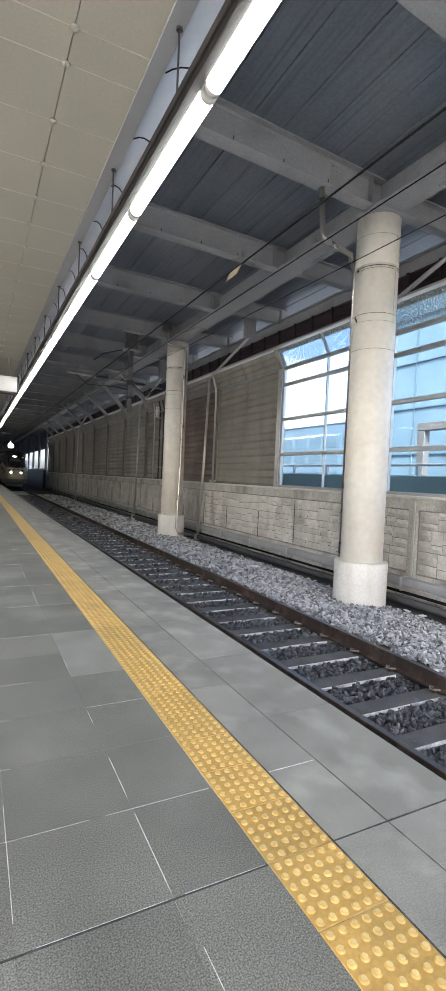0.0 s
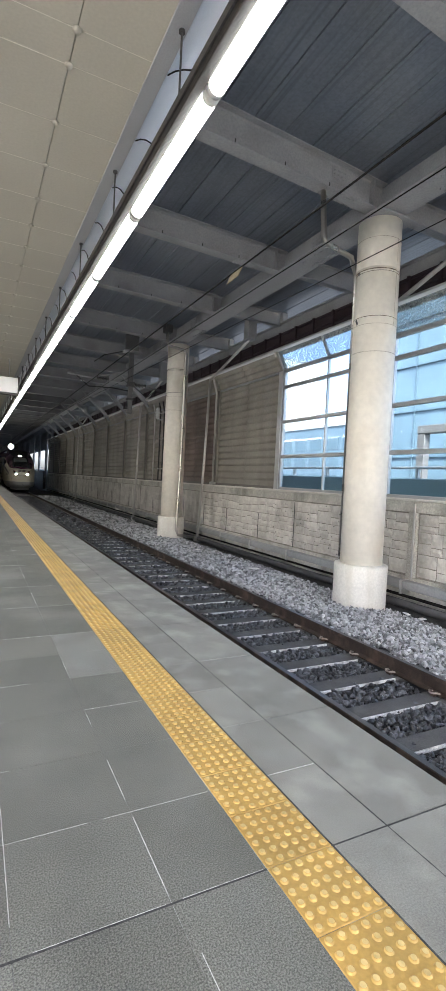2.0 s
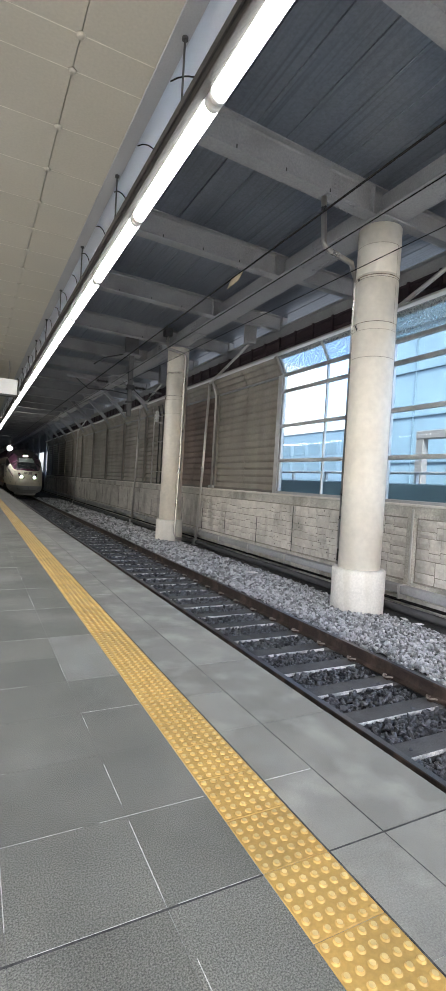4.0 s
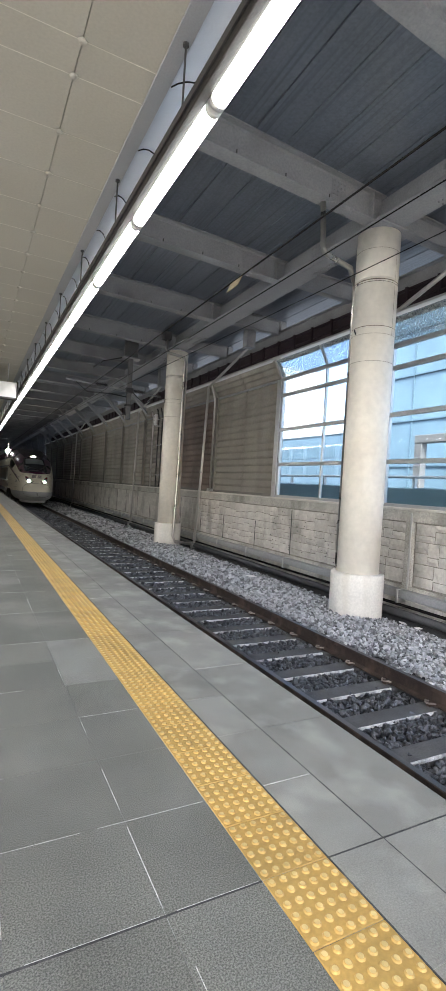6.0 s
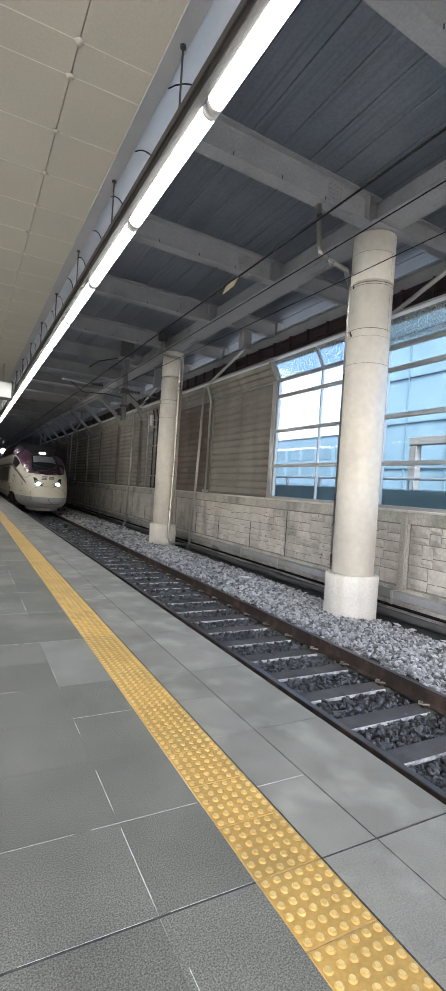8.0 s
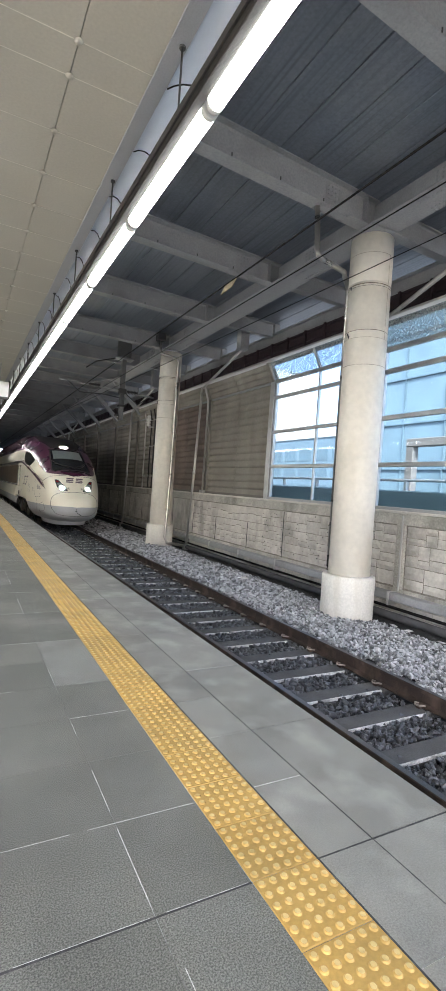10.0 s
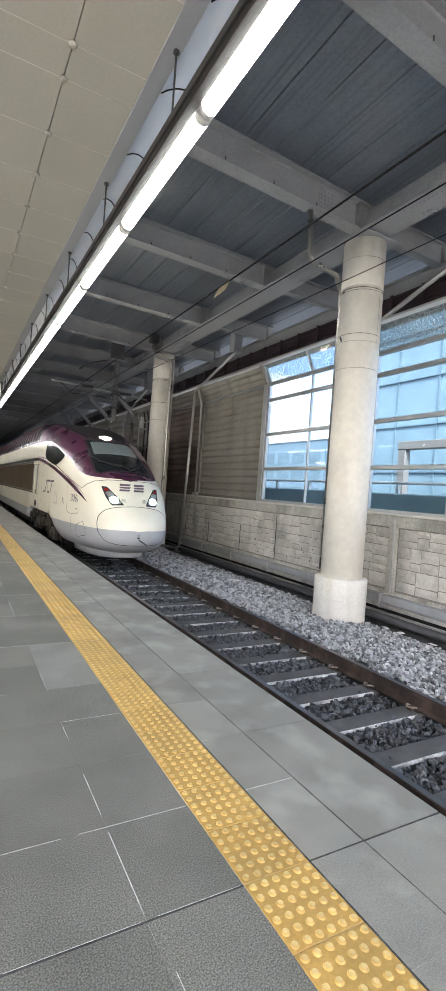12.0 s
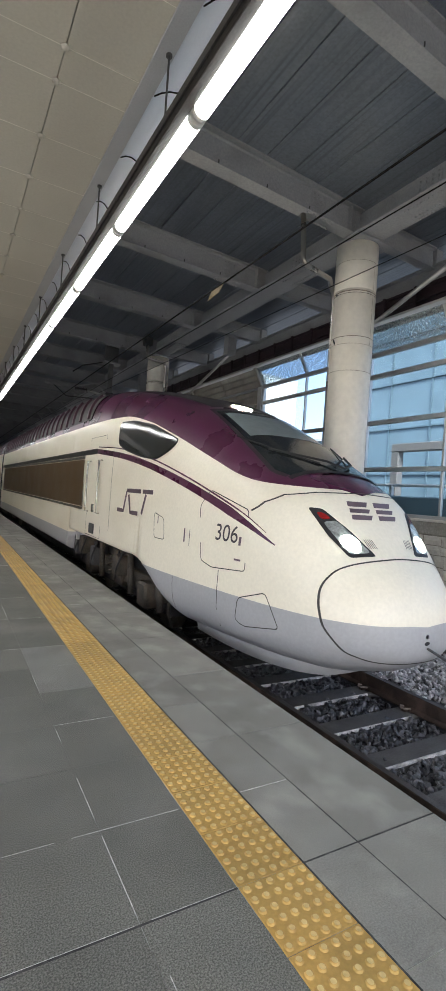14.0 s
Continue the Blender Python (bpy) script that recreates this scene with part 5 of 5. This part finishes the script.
    # marker lamp in the roof
    part("roof_lamp", patch([2.58 + 0.05 * k for k in range(7)], lambda s: phi_of_x(s, 0.17 * math.sqrt(max(1 - ((s - 2.73) / 0.155) ** 2, 0.0))), lambda s: math.pi - phi_of_x(s, 0.17 * math.sqrt(max(1 - ((s - 2.73) / 0.155) ** 2, 0.0))), 8, 0.014), MARKER, train, "bright oval roof headlamp")
    # headlights
    for side in (-1, 1):
        out = rounded([(side * 0.70, 1.37), (side * 0.58, 1.365), (side * 0.41, 1.165), (side * 0.26, 0.955), (side * 0.54, 0.935), (side * 0.645, 1.12)], 0.03)
        hl = part("headlight", sheet(out, front_at, 0.006), BLACK, train, "black framed slanted headlight")
        part("lens", sheet(rounded([(side * 0.64, 1.235), (side * 0.505, 1.255), (side * 0.31, 0.98), (side * 0.53, 0.96)], 0.04), front_at, 0.014), HEADGLASS, hl, "clear headlight lens")
        part("reflector", sheet([(side * (0.475 + 0.088 * math.cos(a)), 1.055 + 0.072 * math.sin(a)) for a in (2 * math.pi * k / 16 for k in range(16))], front_at, 0.02), LENS, hl, "lit white lamp")
        part("tail_light", sheet(rounded([(side * 0.655, 1.325), (side * 0.595, 1.325), (side * 0.545, 1.27), (side * 0.635, 1.255)], 0.025), front_at, 0.014), TAIL, hl, "red tail lamp")
        for k in range(5):
            part("vent_slot", sheet([(side * (0.20 + 0.022 * k), 1.02), (side * (0.207 + 0.022 * k), 1.02), (side * (0.225 + 0.022 * k), 1.10), (side * (0.218 + 0.022 * k), 1.10)], front_at, 0.004, 2), SEAM, train)
    # nose cover outline and the coupler flap
    half = [(0.0, 0.93), (0.28, 0.915), (0.5, 0.885), (0.65, 0.84), (0.74, 0.78), (0.81, 0.69), (0.84, 0.58), (0.84, 0.45), (0.81, 0.31), (0.71, 0.165), (0.60, 0.11), (0.45, 0.075), (0.2, 0.06)]
    hatch = half + [(-a, z) for a, z in half[:0:-1]]
    n = len(hatch)
    curve = []
    for i in range(n):
        p0, p1, p2, p3 = (np.array(hatch[(i + d) % n]) for d in (-1, 0, 1, 2))
        for t in (0, 0.2, 0.4, 0.6, 0.8):
            curve.append(tuple(0.5 * (2 * p1 + (p2 - p0) * t + (2 * p0 - 5 * p1 + 4 * p2 - p3) * t * t + (3 * p1 - p0 - 3 * p2 + p3) * t ** 3)))
    part("nose_cover_seam", ribbon(closed(curve), 0.011, front_at, 0.009), SEAM, train, "dark seam round the nose cover")
    part("coupler_port", sheet([(0.035 * math.cos(a), 0.24 + 0.018 * math.sin(a)) for a in (2 * math.pi * k / 12 for k in range(12))], front_at, 0.006), BLACK, train)
    part("tow_bar", tube(bmesh.new(), [(0.0, -0.70, 0.21), (0.05, -0.78, 0.17), (0.17, -0.86, 0.09)], 0.012, 8), DARKGREY, train)
    # hood line under the purple, above the emblem
    part("hood_seam", ribbon(dense([(-1.03, 1.29), (-0.94, 1.39), (-0.80, 1.475), (-0.54, 1.52), (0.0, 1.54), (0.54, 1.52), (0.80, 1.475), (0.94, 1.39), (1.03, 1.29)], 6), 0.010, front_at, 0.008), SEAM, train)
    # emblem on the nose: plain slanted blocks
    for x0, x1 in ((-0.32, -0.03), (0.03, 0.32)):
        for z0, z1 in ((1.405, 1.455), (1.345, 1.385), (1.28, 1.325)):
            k = (z0 - 1.28) * 0.25
            part("emblem_bar", sheet(dense(closed([(x0 + k, z0), (x1 + k - 0.05, z0), (x1 + k, z1), (x0 + k + 0.02, z1)]), 4)[:-1], front_at, 0.004, 2), LOGO, train, "grey emblem bar")
    # stripe, thin companion line
    part("stripe", ribbon([(s, smooth(STRIPE, s)) for s in (0.27 + 5.18 * k / 60 for k in range(61))], 0.088, side_at, 0.004, 0.12), PURPLE, train, "purple stripe rising along the side")
    line = ((0.40, 1.085), (0.70, 1.232), (1.26, 1.435), (1.94, 1.645), (2.85, 1.865), (4.17, 2.065), (5.4, 2.15))
    part("stripe_line", ribbon([(s, smooth(line, s)) for s in (0.40 + 5.0 * k / 60 for k in range(61))], 0.018, side_at, 0.004, 0.3), PURPLE, train, "thin dark line above the stripe")
    part("waist_band", ribbon(dense([(5.45, 2.075), (22.4, 2.06)], 20), 0.10, side_at, 0.004), mat("band_grey", (0.30, 0.31, 0.32), 0.16, metal=0.8, vary=0.2, scale=3, fine=5, bump=0.25), train, "shiny grey waist band")
    # cab side window
    win = rounded([(4.39, 2.50), (3.81, 2.48), (3.10, 2.355), (2.31, 2.10), (2.42, 1.97), (2.70, 1.86), (3.19, 1.91), (3.86, 2.03), (4.25, 2.15)], 0.10)
    cw = part("cab_window", sheet(win, side_at, 0.010), SHIELD, train, "dark pointed cab side window")
    part("rubber_seal", ribbon(closed(win), 0.035, side_at, 0.006), BLACK, cw)
    # door with hand rails
    door = part("cab_door", sheet([(5.95, 0.50), (4.95, 0.50), (4.95, 2.36), (5.95, 2.36)], side_at, 0.003, 4), CREAM, train, "cream cab door")
    part("door_seam", ribbon(closed([(5.95, 0.52), (4.95, 0.52), (4.95, 2.34), (5.95, 2.34)]), 0.012, side_at, 0.006), SEAM, door)
    for s in (5.08, 5.85):
        part("hand_rail", tube(bmesh.new(), [side_at(s, 0.95, 0.0), side_at(s, 0.97, 0.06), side_at(s, 1.88, 0.06), side_at(s, 1.90, 0.0)], 0.016, 8), CHROME, door, "bright hand rail")
    part("lock", boxes((-1.425, -1.405, 5.4, 5.56, 0.95, 1.1), bev=0.006), CHROME, door)
    part("step_recess", boxes((-1.42, -1.40, 5.35, 5.65, 0.56, 0.74)), DARKGREY, door)
    part("cab_seam", ribbon(dense([(4.45, 0.46), (4.42, 2.0)], 6), 0.012, side_at, 0.004), SEAM, train)
    # grille
    gr = part("side_grille", sheet(dense(closed([(6.35, 1.02), (6.35, 1.94), (21.6, 1.94), (21.6, 1.02)]), 3)[:-1], side_at, 0.006, 3), BRONZE, train, "bronze ventilation grille")
    part("grille_frame", ribbon(closed([(6.3, 0.98), (6.3, 1.98), (21.65, 1.98), (21.65, 0.98)]), 0.05, side_at, 0.010), CHROME, gr)
    # hatches and small marks
    for pts in ([(1.46, 1.29), (1.34, 1.48), (0.69, 1.29), (0.60, 0.67), (1.15, 0.63), (1.36, 0.68)], [(0.68, 0.39), (0.31, 0.51), (0.13, 0.20), (0.61, 0.11), (0.73, 0.15)], [(2.55, 1.14), (2.27, 1.08), (2.23, 0.81), (2.52, 0.81)]):
        part("hatch", ribbon(closed(rounded(pts, 0.05)), 0.010, side_at, 0.004), SEAM, train, "flush service hatch")
    for pts in ([(1.02, 0.62), (1.05, -0.2)], [(1.62, 0.80), (1.62, 1.0)], [(1.95, 0.39), (1.95, 0.0)]):
        part("panel_seam", ribbon(dense(pts, 4), 0.010, side_at, 0.004), SEAM, train)
    for s, z, a, b in ((1.72, 0.84, 0.03, 0.16), (2.42, 1.0, 0.02, 0.1), (0.70, 0.92, 0.035, 0.09), (0.68, 0.76, 0.10, 0.02)):
        part("small_mark", sheet([(s, z), (s + a, z), (s + a, z + b), (s, z + b)], side_at, 0.004, 2), LOGO, train)
    # fleet number
    cu = bpy.data.curves.new("fleet_number", 'FONT')
    cu.body, cu.size = "306", 0.255
    tmp = new("fleet_number", cu)
    me = bpy.data.meshes.new_from_object(tmp)
    bpy.data.objects.remove(tmp)
    for v in me.vertices:
        v.co = side_at(1.13 - v.co.x, 0.94 + v.co.y, 0.005)
    me.materials.append(NUMBERS)
    part("fleet_number", me, None, train, "dark fleet number 306")
    # side emblem: plain slanted strokes under a bar
    for pts in ([(4.02, 1.09), (3.72, 1.09), (3.60, 1.40), (3.05, 1.40)], [(3.52, 1.34), (3.42, 1.08), (3.12, 1.08)], [(2.98, 1.40), (2.64, 1.40)], [(2.86, 1.36), (2.98, 1.08)]):
        part("emblem_stroke", ribbon(dense(pts, 4), 0.06, side_at, 0.005), LOGO, train, "plum emblem stroke")
    # snow plough and underframe
    b = bmesh.new()
    ring = []
    for z, k in ((-0.15, 1.0), (-0.35, 0.96)):
        ring.append([b.verts.new((0.82 * k * math.copysign(abs(math.cos(a)) ** 0.7, math.cos(a)), 2.15 - 2.04 * k * abs(math.sin(a)) ** 0.8, z)) for a in (math.pi * q / 32 for q in range(33))])
    for k in range(32):
        b.faces.new((ring[0][k], ring[0][k + 1], ring[1][k + 1], ring[1][k])).smooth = True
    b.faces.new(ring[1])
    part("snow_plough", b, mat("plough_white", (0.74, 0.74, 0.73), 0.4, vary=0.08, scale=3, bump=0.0), train, "pale grey snow plough below the nose")
    part("underframe", boxes((-1.0, 1.0, 2.6, 22.4, -0.30, 0.42)), BLACK, train, "dark underframe")
    wheels = []
    for c in (4.6, 17.9):
        bog = part("bogie", boxes((-1.12, -0.98, c - 2.0, c + 2.0, -0.12, 0.16), (-1.16, -1.0, c - 0.3, c + 0.3, -0.2, 0.36), (0.98, 1.12, c - 2.0, c + 2.0, -0.12, 0.16), bev=0.02), BOGIE, train, "dirty brown bogie frame")
        for s in (c - 1.5, c + 1.5):
            part("axle_box", boxes((-1.26, -1.0, s - 0.17, s + 0.17, -0.26, 0.10), bev=0.03), BOGIE, bog)
        for s in (c - 0.9, c + 0.7, c - 2.1):
            part("damper", tube(bmesh.new(), [(-1.20, s, -0.20), (-1.22, s + 0.05, 0.42)], 0.05, 10), BOGIE, bog)
        part("spring", tube(bmesh.new(), [(-1.2 + 0.06 * math.cos(q), c + 0.25 + 0.06 * math.sin(q), -0.1 + 0.02 * q) for q in (0.7 * k for k in range(28))], 0.014, 6), BOGIE, bog)
        for s, a, z0, z1, m in ((c - 0.55, 0.30, 0.02, 0.34, BOGIE), (c + 0.95, 0.24, -0.05, 0.30, DARKGREY), (c + 1.75, 0.34, 0.06, 0.40, BOGIE), (c + 2.3, 0.22, -0.02, 0.36, DARKGREY)):
            part("equipment_box", boxes((-1.32, -1.05, s, s + a, z0, z1), bev=0.015), m, bog)
            part("cable_hose", tube(bmesh.new(), [(-1.27, s - 0.05, 0.40), (-1.33, s + 0.02, 0.15), (-1.30, s + 0.18, -0.06), (-1.24, s + 0.30, 0.05), (-1.2, s + 0.34, 0.38)], 0.018, 7), BLACK, bog)
        part("lifting_bracket", boxes((-1.36, -1.26, c + 2.15, c + 2.25, 0.30, 0.62), bev=0.01), GREYPAINT, bog)
        part("sand_pipe", tube(bmesh.new(), [(-1.1, c - 2.2, 0.3), (-1.1, c - 2.15, -0.2), (-1.0, c - 2.05, -0.42)], 0.025, 8), BOGIE, bog)
        for s in (c - 1.5, c + 1.5):
            bm = bmesh.new()
            for x in (-0.75, 0.75):
                turned(bm, [(0.46, x - 0.065), (0.46, x + 0.065)] if x < 0 else [(0.46, x - 0.065), (0.46, x + 0.065)], 28, axis='x')
            turned(bm, [(0.09, -0.8), (0.09, 0.8)], 12, axis='x')
            for k in range(5):
                a = 2 * math.pi * k / 5
                box(bm, -0.83, -0.81, 0.25 * math.cos(a) - 0.04, 0.25 * math.cos(a) + 0.04, 0.25 * math.sin(a) - 0.04, 0.25 * math.sin(a) + 0.04)
            w = part("wheelset", bm, WHEELM, train, "steel wheelset")
            w.location = (0, s, RAIL_Z + 0.461)
            wheels.append((w, s))
    return train, wheels


def train_coach():
    """The first trailer behind the power car."""
    coach = thing("train_coach", "cream high-speed train coach with grey skirt and dark window band", "train")
    top = math.pi / 2
    st = [22.0, 28.0, 34.0, 41.0]

    def shifted(bm):
        for v in bm.verts:
            v.co.y = 23.1 + (v.co.y - 22.0) * 18.2 / 19.0
        return bm
    for sgn in (0, 1):
        def flip(f):
            return (lambda s: math.pi - f(s)) if sgn else f
        part("lower_skirt", shifted(patch(st, flip(lambda s: -top), flip(lambda s: phi_of_z(s, 0.40)), 10)), GREYPAINT, coach)
        part("body_shell", shifted(patch(st, flip(lambda s: phi_of_z(s, 0.40)), flip(lambda s: phi_of_z(s, 2.7)), 18)), CREAM, coach)
    part("roof_shell", shifted(patch(st, lambda s: phi_of_z(s, 2.7), lambda s: math.pi - phi_of_z(s, 2.7), 24)), PURPLE, coach)
    for k in range(6):
        part("window", sheet([(25.0 + 2.6 * k, 1.25), (26.9 + 2.6 * k, 1.25), (26.9 + 2.6 * k, 1.95), (25.0 + 2.6 * k, 1.95)], side_at, 0.006, 3), SHIELD, coach, "dark coach window")
    for y in (23.12, 41.28):
        e = bmesh.new()
        e.faces.new([e.verts.new((skin(22.6, 2 * math.pi * k / 48)[0], y, skin(22.6, 2 * math.pi * k / 48)[2])) for k in range(48)])
        part("end_wall", e, DARKGREY, coach)
    part("gangway", boxes((-0.75, 0.75, 22.65, 23.1, 0.3, 3.0)), BLACK, coach, "black rubber gangway")
    part("underframe", boxes((-1.0, 1.0, 23.2, 41.0, -0.3, 0.3)), BLACK, coach)
    return coach


HEADGLASS = mat("headlight_glass", (0.42, 0.45, 0.44), 0.1, vary=0.45, scale=12, fine=40, bump=0.0, metal=0.3)
train, wheelsets = train_front()
coach = train_coach()

# ---- motion keys ----
RUN = ((0, 54.95), (3, 44.50), (5.3, 36.62), (6.5, 32.48), (8, 27.02), (10.3, 18.20), (11, 15.48), (12, 11.57), (13, 7.60), (13.5, 5.62), (14, 3.64))


def motions():
    rows = [(t, pose(TRACK, y, 0)) for t, y in RUN]
    walk(train, rows)
    walk(coach, rows)
    for w, s in wheelsets:
        spin = []
        for k in range(141):
            t = k / 10
            y = smooth(RUN, t)
            spin.append((t, pose(0, s, RAIL_Z + 0.461, math.degrees((y - RUN[0][1]) / 0.46) % 360, 0, 0)))
        walk(w, spin)


motions()
